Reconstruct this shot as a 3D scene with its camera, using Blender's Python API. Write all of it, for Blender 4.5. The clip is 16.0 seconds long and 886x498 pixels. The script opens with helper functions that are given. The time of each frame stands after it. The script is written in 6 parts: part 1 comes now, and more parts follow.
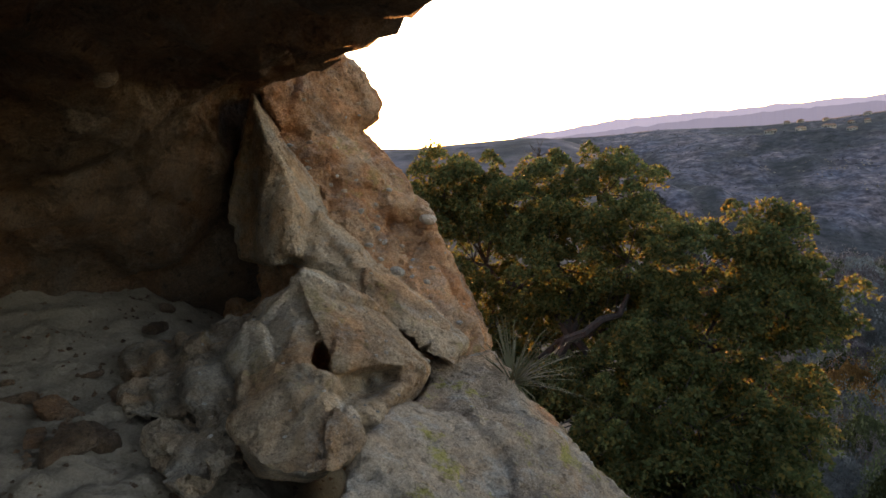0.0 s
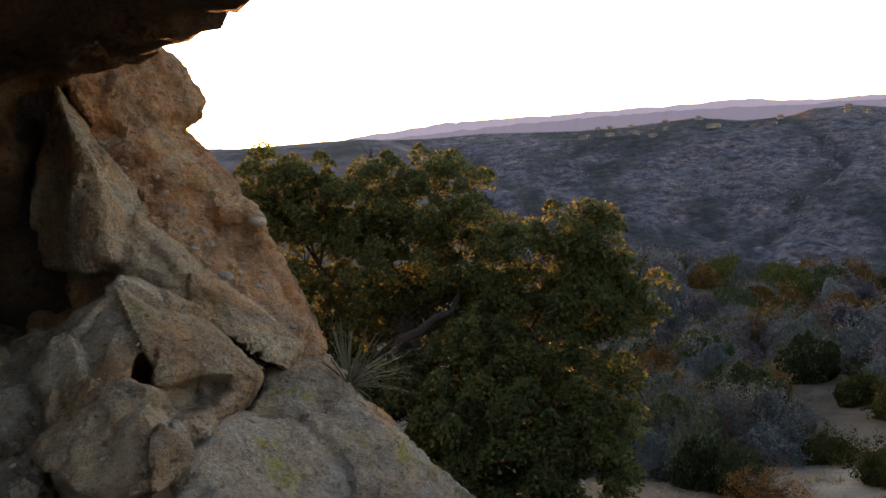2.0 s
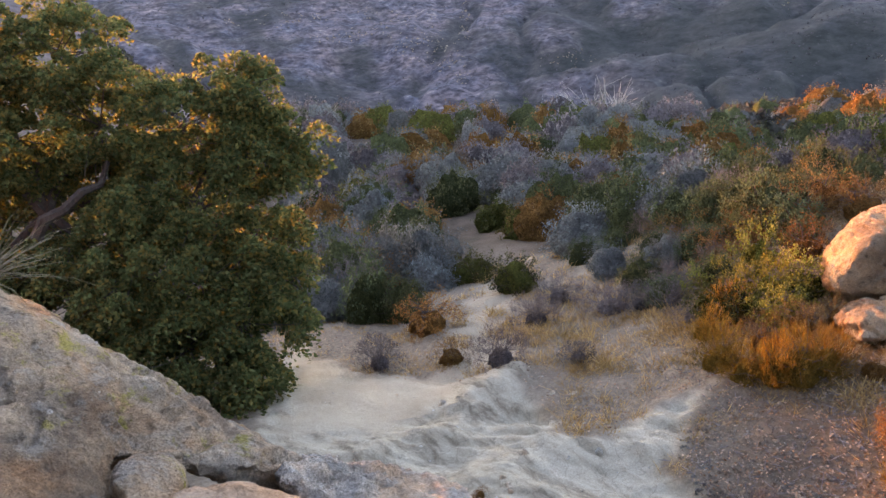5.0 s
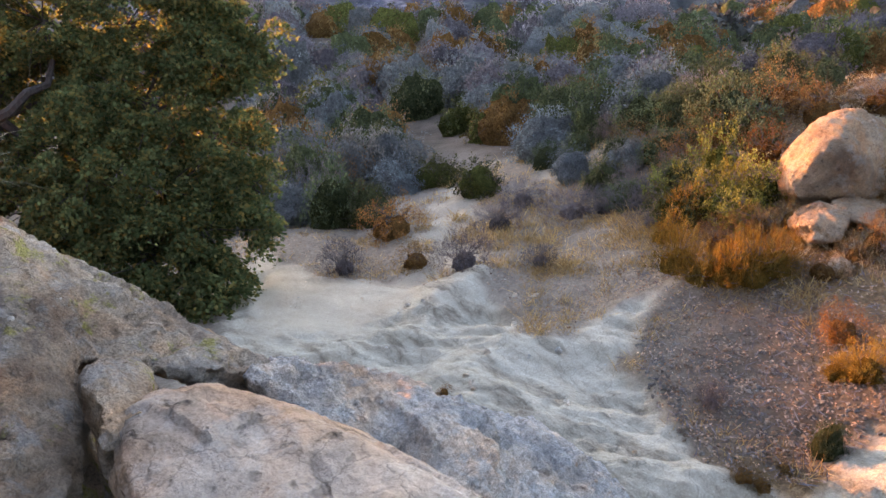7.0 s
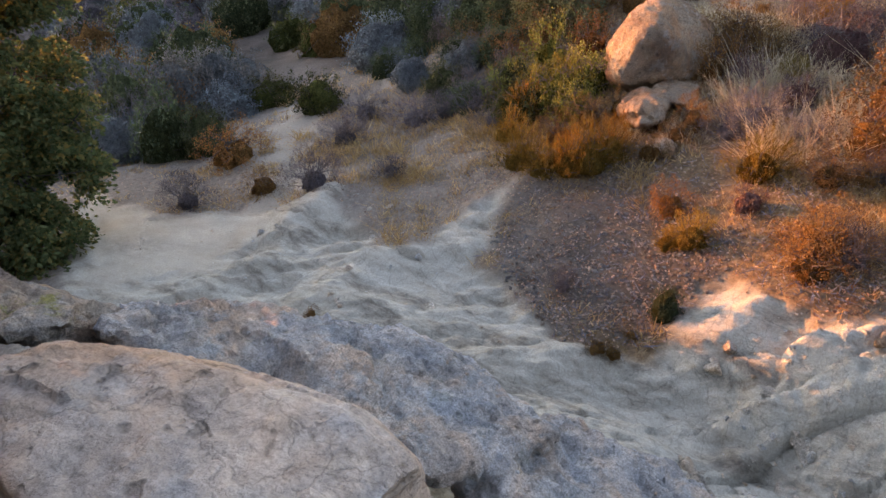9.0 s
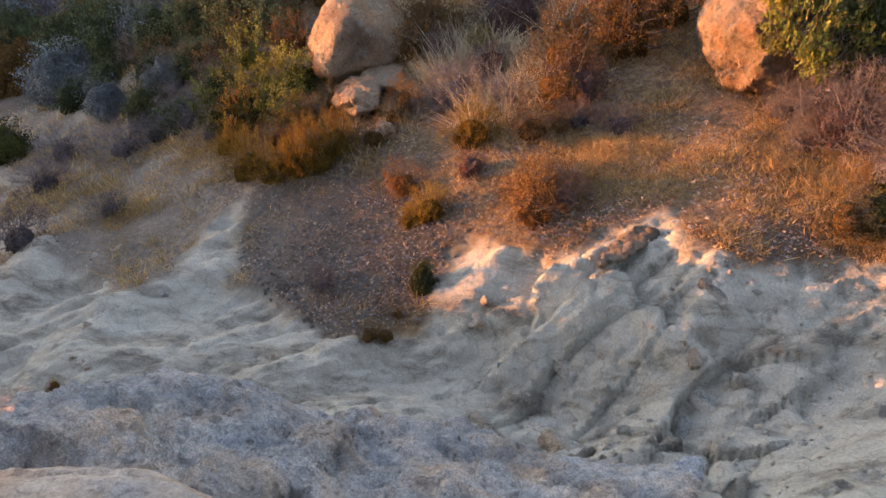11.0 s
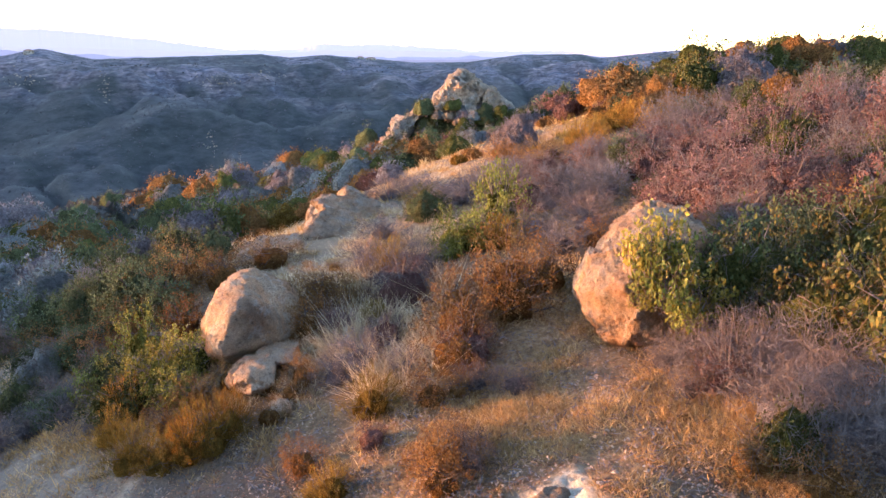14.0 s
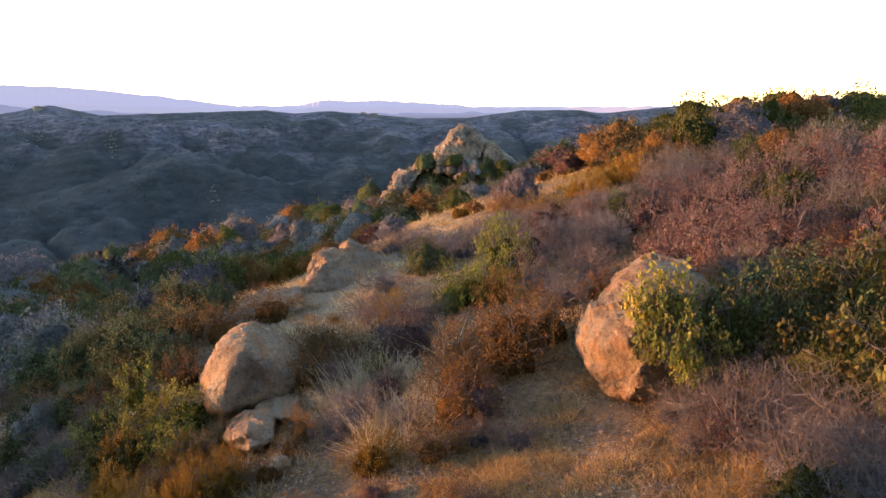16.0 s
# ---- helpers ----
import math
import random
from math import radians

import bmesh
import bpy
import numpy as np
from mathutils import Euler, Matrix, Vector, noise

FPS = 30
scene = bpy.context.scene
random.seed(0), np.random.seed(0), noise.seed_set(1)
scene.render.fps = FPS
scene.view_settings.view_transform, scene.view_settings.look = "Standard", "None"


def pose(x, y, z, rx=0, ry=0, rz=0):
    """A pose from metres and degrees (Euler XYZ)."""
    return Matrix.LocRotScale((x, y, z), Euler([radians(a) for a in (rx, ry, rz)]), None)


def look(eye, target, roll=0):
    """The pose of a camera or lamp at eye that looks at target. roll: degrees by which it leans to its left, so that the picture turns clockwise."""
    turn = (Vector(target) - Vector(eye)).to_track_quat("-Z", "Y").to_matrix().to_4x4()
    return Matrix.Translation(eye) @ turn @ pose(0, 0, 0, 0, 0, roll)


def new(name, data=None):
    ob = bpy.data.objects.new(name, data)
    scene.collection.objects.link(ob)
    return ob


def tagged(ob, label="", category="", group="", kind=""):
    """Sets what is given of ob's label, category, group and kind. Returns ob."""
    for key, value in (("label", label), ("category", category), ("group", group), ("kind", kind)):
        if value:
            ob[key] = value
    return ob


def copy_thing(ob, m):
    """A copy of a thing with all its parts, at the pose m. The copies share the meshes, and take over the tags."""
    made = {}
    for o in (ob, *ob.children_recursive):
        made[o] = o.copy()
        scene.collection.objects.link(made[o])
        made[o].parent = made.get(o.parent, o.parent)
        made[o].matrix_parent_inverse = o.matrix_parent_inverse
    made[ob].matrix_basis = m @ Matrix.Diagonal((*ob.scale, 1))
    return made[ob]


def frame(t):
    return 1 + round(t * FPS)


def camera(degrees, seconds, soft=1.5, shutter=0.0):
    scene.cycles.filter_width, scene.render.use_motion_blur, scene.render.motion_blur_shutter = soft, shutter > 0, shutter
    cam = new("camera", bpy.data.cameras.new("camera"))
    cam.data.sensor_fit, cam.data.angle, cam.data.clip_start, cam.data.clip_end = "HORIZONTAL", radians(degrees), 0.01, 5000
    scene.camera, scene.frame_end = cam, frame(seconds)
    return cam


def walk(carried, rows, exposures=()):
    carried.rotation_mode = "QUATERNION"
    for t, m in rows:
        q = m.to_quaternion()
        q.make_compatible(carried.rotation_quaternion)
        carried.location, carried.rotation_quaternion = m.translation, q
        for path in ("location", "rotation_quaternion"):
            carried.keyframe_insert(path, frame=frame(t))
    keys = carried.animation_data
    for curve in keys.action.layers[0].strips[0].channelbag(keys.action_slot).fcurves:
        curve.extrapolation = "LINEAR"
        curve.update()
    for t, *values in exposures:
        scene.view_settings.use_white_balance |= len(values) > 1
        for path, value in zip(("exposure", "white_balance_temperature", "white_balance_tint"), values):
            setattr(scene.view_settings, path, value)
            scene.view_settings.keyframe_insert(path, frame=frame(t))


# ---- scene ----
# The camera turns on one stand at the mouth of a rock shelter. Heights are counted from eye level.


def view(bearing, tilt, lean):
    """The pose of the camera on its stand: compass bearing from the sunset, tilt above level, lean."""
    return pose(0, 0, 0, 0, 0, -bearing) @ pose(0, 0, 0, 90 + tilt, 0, 0) @ pose(0, 0, 0, 0, 0, lean)


cam = camera(63.5, 16.0, soft=1.5)
PATH = [
    (0.0, view(0.00, -7.49, -5.68)),
    (0.5, view(1.60, -7.56, -5.40)),
    (1.0, view(3.99, -7.75, -5.14)),
    (1.5, view(8.00, -8.11, -5.24)),
    (2.0, view(13.34, -8.62, -4.95)),
    (2.5, view(20.86, -9.27, -4.58)),
    (3.0, view(27.58, -9.88, -4.25)),
    (3.5, view(32.60, -11.74, -3.91)),
    (4.0, view(35.98, -15.44, -3.81)),
    (4.5, view(37.95, -18.91, -3.69)),
    (4.7, view(38.76, -20.17, -3.61)),
    (6.8, view(41.31, -29.29, -2.48)),
    (7.0, view(42.21, -29.73, -2.46)),
    (7.5, view(43.69, -31.57, -2.34)),
    (8.0, view(46.93, -34.05, -2.10)),
    (8.2, view(48.30, -34.84, -2.06)),
    (10.3, view(70.54, -38.23, -1.25)),
    (10.5, view(72.66, -38.14, -1.16)),
    (11.0, view(80.48, -37.66, -0.61)),
    (11.5, view(89.30, -35.89, -0.13)),
    (12.0, view(89.98, -32.10, -0.13)),
    (12.5, view(89.82, -27.30, -0.36)),
    (13.0, view(89.82, -22.10, -0.39)),
    (13.5, view(89.78, -18.52, -0.44)),
    (14.0, view(89.66, -16.45, -0.42)),
    (14.5, view(89.61, -15.05, -0.49)),
    (15.0, view(89.61, -13.78, -0.49)),
    (15.5, view(89.60, -12.70, -0.46)),
    (16.0, view(89.56, -12.20, -0.48)),
]
walk(cam, PATH, [(0.0, 2.5, 8300, 26), (2.0, 2.15, 8200, 26), (3.5, 1.9, 7900, 27), (4.0, 2.3, 7700, 30), (4.5, 3.5, 8000, 34), (7.0, 3.6, 7400, 32), (8.0, 3.35, 7400, 33),
                 (11.0, 2.95, 7500, 31), (12.0, 3.0, 7300, 31), (13.0, 3.4, 6100, 26), (14.0, 3.4, 6100, 22), (16.0, 2.7, 6700, 18)])

# ---- light: a low sun just over the ridge and the clear evening sky ----
SUN_BEARING, SUN_HEIGHT = 1.0, 1.5
world = bpy.data.worlds.new("evening_sky")
scene.world = world
world.use_nodes = True
wn = world.node_tree.nodes
sky = wn.new("ShaderNodeTexSky")
sky.sky_type, sky.sun_disc = "NISHITA", False
sky.sun_elevation, sky.sun_rotation = radians(SUN_HEIGHT + 4.8), radians(SUN_BEARING)
sky.air_density, sky.dust_density, sky.ozone_density = 0.8, 0.2, 0.9
world.node_tree.links.new(sky.outputs[0], wn["Background"].inputs[0])
wn["Background"].inputs[1].default_value = 0.15
sun = new("sun", bpy.data.lights.new("sun", "SUN"))
sun.data.energy, sun.data.angle, sun.data.color = 2.5, radians(0.15), (1.0, 0.46, 0.16)
sun.matrix_world = look((0, 0, 0), (-math.sin(radians(SUN_BEARING)), -math.cos(radians(SUN_BEARING)), -math.tan(radians(SUN_HEIGHT))))

# ---- noise ----
_rng = np.random.RandomState(11)
_perm = np.concatenate([_rng.permutation(256)] * 3)
_grad = _rng.normal(size=(256, 3))
_grad /= np.linalg.norm(_grad, axis=1)[:, None]


def gnoise(p):
    """Gradient noise of points (n, 3), about -0.7 to 0.7."""
    i = np.floor(p).astype(np.int64)
    f = p - i
    i &= 255
    u = f * f * f * (f * (f * 6 - 15) + 10)
    total = 0
    for dx in (0, 1):
        for dy in (0, 1):
            for dz in (0, 1):
                h = _perm[_perm[_perm[(i[:, 0] + dx) & 255] + ((i[:, 1] + dy) & 255)] + ((i[:, 2] + dz) & 255)]
                g = _grad[h]
                d = g[:, 0] * (f[:, 0] - dx) + g[:, 1] * (f[:, 1] - dy) + g[:, 2] * (f[:, 2] - dz)
                wx = u[:, 0] if dx else 1 - u[:, 0]
                wy = u[:, 1] if dy else 1 - u[:, 1]
                wz = u[:, 2] if dz else 1 - u[:, 2]
                total = total + d * wx * wy * wz
    return total


def fbm(p, size, octaves=4, gain=0.5):
    """Layered noise of points (n, 3) with lumps of that size in metres."""
    total, amp, q = 0, 1.0, np.asarray(p, float) / size
    for k in range(octaves):
        total = total + amp * gnoise(q + 17.3 * k)
        amp, q = amp * gain, q * 2.03
    return total


_jit = _rng.uniform(0.1, 0.9, (256, 3))


def chips(p, size, stretch=(1, 1, 1)):
    """Facets of broken stone: a tilt for each cell, and the distance from the cells' joints."""
    q = np.asarray(p, float) / size * np.array(stretch)
    q = q + 0.35 * np.stack([gnoise(q * 0.9 + 5), gnoise(q * 0.9 + 25), gnoise(q * 0.9 + 45)], axis=1)
    i = np.floor(q).astype(np.int64)
    best, second = np.full(len(q), 99.0), np.full(len(q), 99.0)
    tilt = np.zeros(len(q))
    for dx in (-1, 0, 1):
        for dy in (-1, 0, 1):
            for dz in (-1, 0, 1):
                c = i + np.array([dx, dy, dz])
                h = _perm[_perm[_perm[c[:, 0] & 255] + (c[:, 1] & 255)] + (c[:, 2] & 255)]
                off = q - c - _jit[h]
                d = np.einsum("ij,ij->i", off, off)
                closer = d < best
                second = np.where(closer, best, np.minimum(second, d))
                tilt = np.where(closer, np.einsum("ij,ij->i", off, _grad[h]) * 1.4 + 0.25 * _grad[h, 0], tilt)
                best = np.where(closer, d, best)
    return tilt, np.sqrt(second) - np.sqrt(best)


def flat(x, y, z=0.0):
    return np.stack([x, y, np.zeros_like(x) + z], axis=1)


def smoothstep(a, b, x):
    t = np.clip((x - a) / (b - a), 0, 1)
    return t * t * (3 - 2 * t)


# ---- materials ----
def nodes_of(name):
    m = bpy.data.materials.new(name)
    m.use_nodes = True
    nt = m.node_tree
    return m, nt, nt.nodes, nt.nodes["Principled BSDF"]


def ramp_of(nt, source, stops):
    r = nt.nodes.new("ShaderNodeValToRGB")
    e = r.color_ramp.elements
    while len(e) < len(stops):
        e.new(0.5)
    for k, (at, c) in enumerate(stops):
        e[k].position, e[k].color = at, (*c, 1)
    nt.links.new(source, r.inputs[0])
    return r.outputs[0]


def noise_of(nt, coord, scale, detail=4.0, rough=0.55, stretch=None, distortion=0.0):
    n = nt.nodes.new("ShaderNodeTexNoise")
    n.inputs["Scale"].default_value, n.inputs["Detail"].default_value = scale, detail
    n.inputs["Roughness"].default_value, n.inputs["Distortion"].default_value = rough, distortion
    if stretch:
        mp = nt.nodes.new("ShaderNodeMapping")
        mp.inputs["Rotation"].default_value, mp.inputs["Scale"].default_value = stretch
        nt.links.new(coord, mp.inputs[0])
        coord = mp.outputs[0]
    nt.links.new(coord, n.inputs["Vector"])
    return n.outputs["Fac"]


def mixed(nt, fac, a, b, how="MIX"):
    m = nt.nodes.new("ShaderNodeMix")
    m.data_type, m.blend_type = "RGBA", how
    for value, slot in ((fac, m.inputs[0]), (a, m.inputs[6]), (b, m.inputs[7])):
        if isinstance(value, (int, float)):
            slot.default_value = value
        elif isinstance(value, tuple):
            slot.default_value = (*value, 1)
        else:
            nt.links.new(value, slot)
    return m.outputs[2]


def grey(v):
    return (v, v, v)


def bumped(nt, bsdf, heights, distance):
    """Chains bump nodes: heights are (socket, strength)."""
    last = None
    for socket, strength in heights:
        b = nt.nodes.new("ShaderNodeBump")
        b.inputs["Strength"].default_value, b.inputs["Distance"].default_value = strength, distance
        nt.links.new(socket, b.inputs["Height"])
        if last:
            nt.links.new(last, b.inputs["Normal"])
        last = b.outputs[0]
    nt.links.new(last, bsdf.inputs["Normal"])


def stone(name, dark, mid, light, size=1.0, lichen=0.0, yellow=0.0, pebbles=0.5, rough=0.9, gritty=1.0):
    """Weathered sandstone: broad stain, grain, pits, grey and yellow lichen."""
    m, nt, nodes, bsdf = nodes_of(name)
    pos = nodes.new("ShaderNodeNewGeometry").outputs["Position"]
    broad = noise_of(nt, pos, 2.2 / size, 5, 0.6, distortion=0.4)
    fine = noise_of(nt, pos, 38 / size, 5, 0.7)
    col = ramp_of(nt, broad, [(0.3, dark), (0.5, mid), (0.72, light)])
    grain = ramp_of(nt, fine, [(0.25, grey(0.7)), (0.5, grey(1.0)), (0.8, grey(1.25))])
    col = mixed(nt, 1.0, col, grain, "MULTIPLY")
    hue = ramp_of(nt, noise_of(nt, pos, 1.7 / size, 4, 0.65, distortion=1.2), [(0.36, (1.20, 0.97, 0.80)), (0.5, (1.0, 1.0, 1.0)), (0.64, (0.82, 0.93, 1.06))])
    col = mixed(nt, 1.0, col, hue, "MULTIPLY")
    if lichen:
        spots = ramp_of(nt, noise_of(nt, pos, 5.5 / size, 6, 0.72), [(0.53, grey(0.0)), (0.62, grey(lichen))])
        col = mixed(nt, spots, col, (0.38, 0.39, 0.37))
    if yellow:
        spots = ramp_of(nt, noise_of(nt, pos, 3.1 / size, 7, 0.75), [(0.585 - 0.02 * (yellow > 0.5), grey(0.0)), (0.63 - 0.01 * (yellow > 0.5), grey(yellow))])
        col = mixed(nt, spots, col, (0.33, 0.29, 0.075))
    warp = noise_of(nt, pos, 1.3 / size, 6, 0.6, stretch=((0.5, 0.3, 0.9), (1, 1, 2.6)))
    seam = ramp_of(nt, warp, [(0.478, grey(1.0)), (0.499, grey(0.8)), (0.52, grey(1.0))])
    col = mixed(nt, 1.0, col, seam, "MULTIPLY")
    damp = ramp_of(nt, noise_of(nt, pos, 0.9 / size, 6, 0.7), [(0.36, grey(0.72)), (0.52, grey(1.0))])
    col = mixed(nt, 1.0, col, damp, "MULTIPLY")
    v = nodes.new("ShaderNodeTexVoronoi")
    v.inputs["Scale"].default_value = 26 / size
    nt.links.new(pos, v.inputs["Vector"])
    pits = ramp_of(nt, v.outputs["Distance"], [(0.0, grey(1.0)), (0.35, grey(0.2)), (0.6, grey(0.0))])
    crust = noise_of(nt, pos, 11 / size, 8, 0.72)
    edge = nodes.new("ShaderNodeTexVoronoi")
    edge.feature, edge.inputs["Scale"].default_value = "DISTANCE_TO_EDGE", 4.5 / size
    bend = nodes.new("ShaderNodeVectorMath")
    bend.operation = "ADD"
    warped = nodes.new("ShaderNodeTexNoise")
    warped.inputs["Scale"].default_value, warped.inputs["Detail"].default_value = 5.0 / size, 5
    nt.links.new(pos, warped.inputs["Vector"])
    shrunk = nodes.new("ShaderNodeVectorMath")
    shrunk.operation, shrunk.inputs["Scale"].default_value = "SCALE", 0.5 * size
    nt.links.new(warped.outputs["Color"], shrunk.inputs[0])
    nt.links.new(pos, bend.inputs[0])
    nt.links.new(shrunk.outputs[0], bend.inputs[1])
    nt.links.new(bend.outputs[0], edge.inputs["Vector"])
    split = ramp_of(nt, edge.outputs["Distance"], [(0.0, grey(0.0)), (0.035, grey(1.0))])
    col = mixed(nt, 1.0, col, ramp_of(nt, edge.outputs["Distance"], [(0.0, grey(0.72)), (0.02, grey(1.0))]), "MULTIPLY")
    sandy = noise_of(nt, pos, 130 / size, 4, 0.8)
    col = mixed(nt, 0.4 + 0.6 * gritty, col, ramp_of(nt, sandy, [(0.34, grey(0.62)), (0.5, grey(1.0)), (0.68, grey(1.3))]), "MULTIPLY")
    holes = ramp_of(nt, noise_of(nt, pos, 21 / size, 2, 0.5), [(0.30, grey(0.0)), (0.37, grey(1.0))])
    col = mixed(nt, 1.0, col, ramp_of(nt, holes, [(0.0, grey(0.6)), (1.0, grey(1.0))]), "MULTIPLY")
    nt.links.new(col, bsdf.inputs["Base Color"])
    bsdf.inputs["Roughness"].default_value = rough
    bsdf.inputs["Specular IOR Level"].default_value = 0.2
    bumped(nt, bsdf, [(noise_of(nt, pos, 5 / size, 3, 0.6, distortion=0.6), 0.5), (crust, 0.4 + 0.6 * gritty), (pits, pebbles * 0.7), (split, 0.25), (seam, 0.25), (holes, 0.5), (fine, 0.8 * gritty), (sandy, 0.35 * gritty)], 0.045 * size)
    return m


def leafy(name, tones, through_light=0.35, rough=0.6, vary=False):
    """Leaves or dry stalks: every one has its own tone, and lets some light through."""
    m, nt, nodes, bsdf = nodes_of(name)
    geo = nodes.new("ShaderNodeNewGeometry")
    step = 1.0 / (len(tones) - 1)
    col = ramp_of(nt, geo.outputs["Random Per Island"], [(k * step, c) for k, c in enumerate(tones)])
    patch = ramp_of(nt, noise_of(nt, geo.outputs["Position"], 3.0, 3, 0.6), [(0.3, grey(0.72)), (0.7, grey(1.25))])
    col = mixed(nt, 1.0, col, patch, "MULTIPLY")
    if vary:
        own = nodes.new("ShaderNodeObjectInfo").outputs["Random"]
        col = mixed(nt, 1.0, col, ramp_of(nt, own, [(0.0, grey(0.62)), (1.0, grey(1.42))]), "MULTIPLY")
        other = nodes.new("ShaderNodeMath")
        other.operation, other.inputs[1].default_value = "MULTIPLY", 7.31
        part_ = nodes.new("ShaderNodeMath")
        part_.operation = "FRACT"
        nt.links.new(own, other.inputs[0])
        nt.links.new(other.outputs[0], part_.inputs[0])
        col = mixed(nt, 1.0, col, ramp_of(nt, part_.outputs[0], [(0.0, (0.86, 1.02, 1.12)), (0.5, (1.0, 1.0, 1.0)), (1.0, (1.18, 0.98, 0.84))]), "MULTIPLY")
    nt.links.new(col, bsdf.inputs["Base Color"])
    bsdf.inputs["Roughness"].default_value = rough
    bsdf.inputs["Specular IOR Level"].default_value = 0.1
    tr = nodes.new("ShaderNodeBsdfTranslucent")
    nt.links.new(col, tr.inputs[0])
    mx = nodes.new("ShaderNodeMixShader")
    mx.inputs[0].default_value = through_light
    nt.links.new(bsdf.outputs[0], mx.inputs[1])
    nt.links.new(tr.outputs[0], mx.inputs[2])
    nt.links.new(mx.outputs[0], nodes["Material Output"].inputs[0])
    return m


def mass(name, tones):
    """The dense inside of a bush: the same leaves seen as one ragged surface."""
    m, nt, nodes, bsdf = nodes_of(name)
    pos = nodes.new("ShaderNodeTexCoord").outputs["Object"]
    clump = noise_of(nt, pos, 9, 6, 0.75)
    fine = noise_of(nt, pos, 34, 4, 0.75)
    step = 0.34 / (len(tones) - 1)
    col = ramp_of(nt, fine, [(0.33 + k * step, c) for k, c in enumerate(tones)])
    # clump shading: hollows between the leaf clumps are darkened in the colour
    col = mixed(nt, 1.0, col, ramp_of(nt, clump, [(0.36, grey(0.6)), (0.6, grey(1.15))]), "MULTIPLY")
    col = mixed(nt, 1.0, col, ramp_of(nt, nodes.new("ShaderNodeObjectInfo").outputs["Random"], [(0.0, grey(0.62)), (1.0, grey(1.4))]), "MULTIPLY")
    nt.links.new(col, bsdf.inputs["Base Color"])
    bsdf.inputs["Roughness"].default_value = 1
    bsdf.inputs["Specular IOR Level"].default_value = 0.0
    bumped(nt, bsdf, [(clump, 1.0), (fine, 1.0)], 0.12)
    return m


def bark(name, dark, light):
    m, nt, nodes, bsdf = nodes_of(name)
    pos = nodes.new("ShaderNodeNewGeometry").outputs["Position"]
    n = noise_of(nt, pos, 40, 6, 0.7, stretch=((0, 0, 0), (1, 1, 0.25)))
    nt.links.new(ramp_of(nt, n, [(0.3, dark), (0.7, light)]), bsdf.inputs["Base Color"])
    bsdf.inputs["Roughness"].default_value = 0.9
    bumped(nt, bsdf, [(n, 0.8)], 0.01)
    return m


SANDSTONE = stone("sandstone_buttress", (0.20, 0.088, 0.042), (0.47, 0.255, 0.135), (0.66, 0.455, 0.295), 1.0, 0.25, 0.35, 0.6)
SPUR_STONE = stone("sandstone_spur", (0.23, 0.14, 0.083), (0.47, 0.33, 0.21), (0.63, 0.495, 0.355), 0.9, 0.35, 0.25, 0.5)
PALE_STONE = stone("sandstone_pale", (0.22, 0.145, 0.095), (0.42, 0.31, 0.215), (0.56, 0.46, 0.35), 1.0, 0.45, 0.9, 0.4)
# darkest of the sandstones, for the roof and the shelter floor's stones
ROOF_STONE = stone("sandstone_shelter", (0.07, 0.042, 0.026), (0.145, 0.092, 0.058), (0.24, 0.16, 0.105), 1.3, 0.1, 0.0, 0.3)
DUST_STONE = stone("sandstone_dusty", (0.168, 0.119, 0.081), (0.350, 0.259, 0.175), (0.504, 0.392, 0.280), 0.9, 0.2, 0.15, 0.4)
SLAB_STONE = stone("sandstone_slab", (0.27, 0.195, 0.14), (0.40, 0.31, 0.235), (0.47, 0.40, 0.325), 1.4, 0.25, 0.05, 0.3, 0.9, 0.4)
BLUE_STONE = stone("sandstone_lichened", (0.280, 0.241, 0.202), (0.504, 0.442, 0.375), (0.650, 0.588, 0.504), 0.8, 0.7, 0.15, 0.5)
HILL_STONE = stone("sandstone_hill", (0.17, 0.105, 0.062), (0.34, 0.225, 0.135), (0.45, 0.33, 0.215), 1.0, 0.3, 0.1, 0.4)
ORANGE_STONE = stone("sandstone_orange", (0.15, 0.098, 0.06), (0.26, 0.18, 0.115), (0.34, 0.25, 0.17), 0.9, 0.15, 0.1, 0.4)
PEAK_STONE = stone("sandstone_peak", (0.10, 0.075, 0.055), (0.25, 0.195, 0.14), (0.38, 0.31, 0.235), 4.0, 0.2, 0.0, 0.3)
OAK_LEAF = leafy("oak_leaf", [(0.044, 0.063, 0.023), (0.073, 0.098, 0.037), (0.116, 0.140, 0.056), (0.195, 0.146, 0.041)], 0.55, 0.6)
OAK_BARK = bark("oak_bark", (0.018, 0.015, 0.012), (0.065, 0.054, 0.046))
SAGE = leafy("sage_leaf", [(0.081, 0.085, 0.079), (0.114, 0.119, 0.113), (0.151, 0.155, 0.150)], 0.25, vary=True)
RUST = leafy("rust_stalk", [(0.085, 0.04, 0.016), (0.17, 0.085, 0.026), (0.21, 0.115, 0.036), (0.12, 0.055, 0.02)], 0.3, vary=True)
OLIVE = leafy("sumac_leaf", [(0.029, 0.036, 0.012), (0.055, 0.060, 0.017), (0.102, 0.096, 0.026), (0.078, 0.050, 0.018)], 0.22, vary=True)
BLOOM = leafy("pale_bloom", [(0.17, 0.155, 0.06), (0.27, 0.245, 0.11)], 0.2)
PINK = leafy("chamise_leaf", [(0.085, 0.042, 0.036), (0.15, 0.078, 0.066), (0.055, 0.033, 0.022), (0.20, 0.115, 0.098)], 0.2, vary=True)
GREEN = leafy("green_leaf", [(0.034, 0.043, 0.021), (0.057, 0.068, 0.031), (0.091, 0.099, 0.043)], 0.35, vary=True)
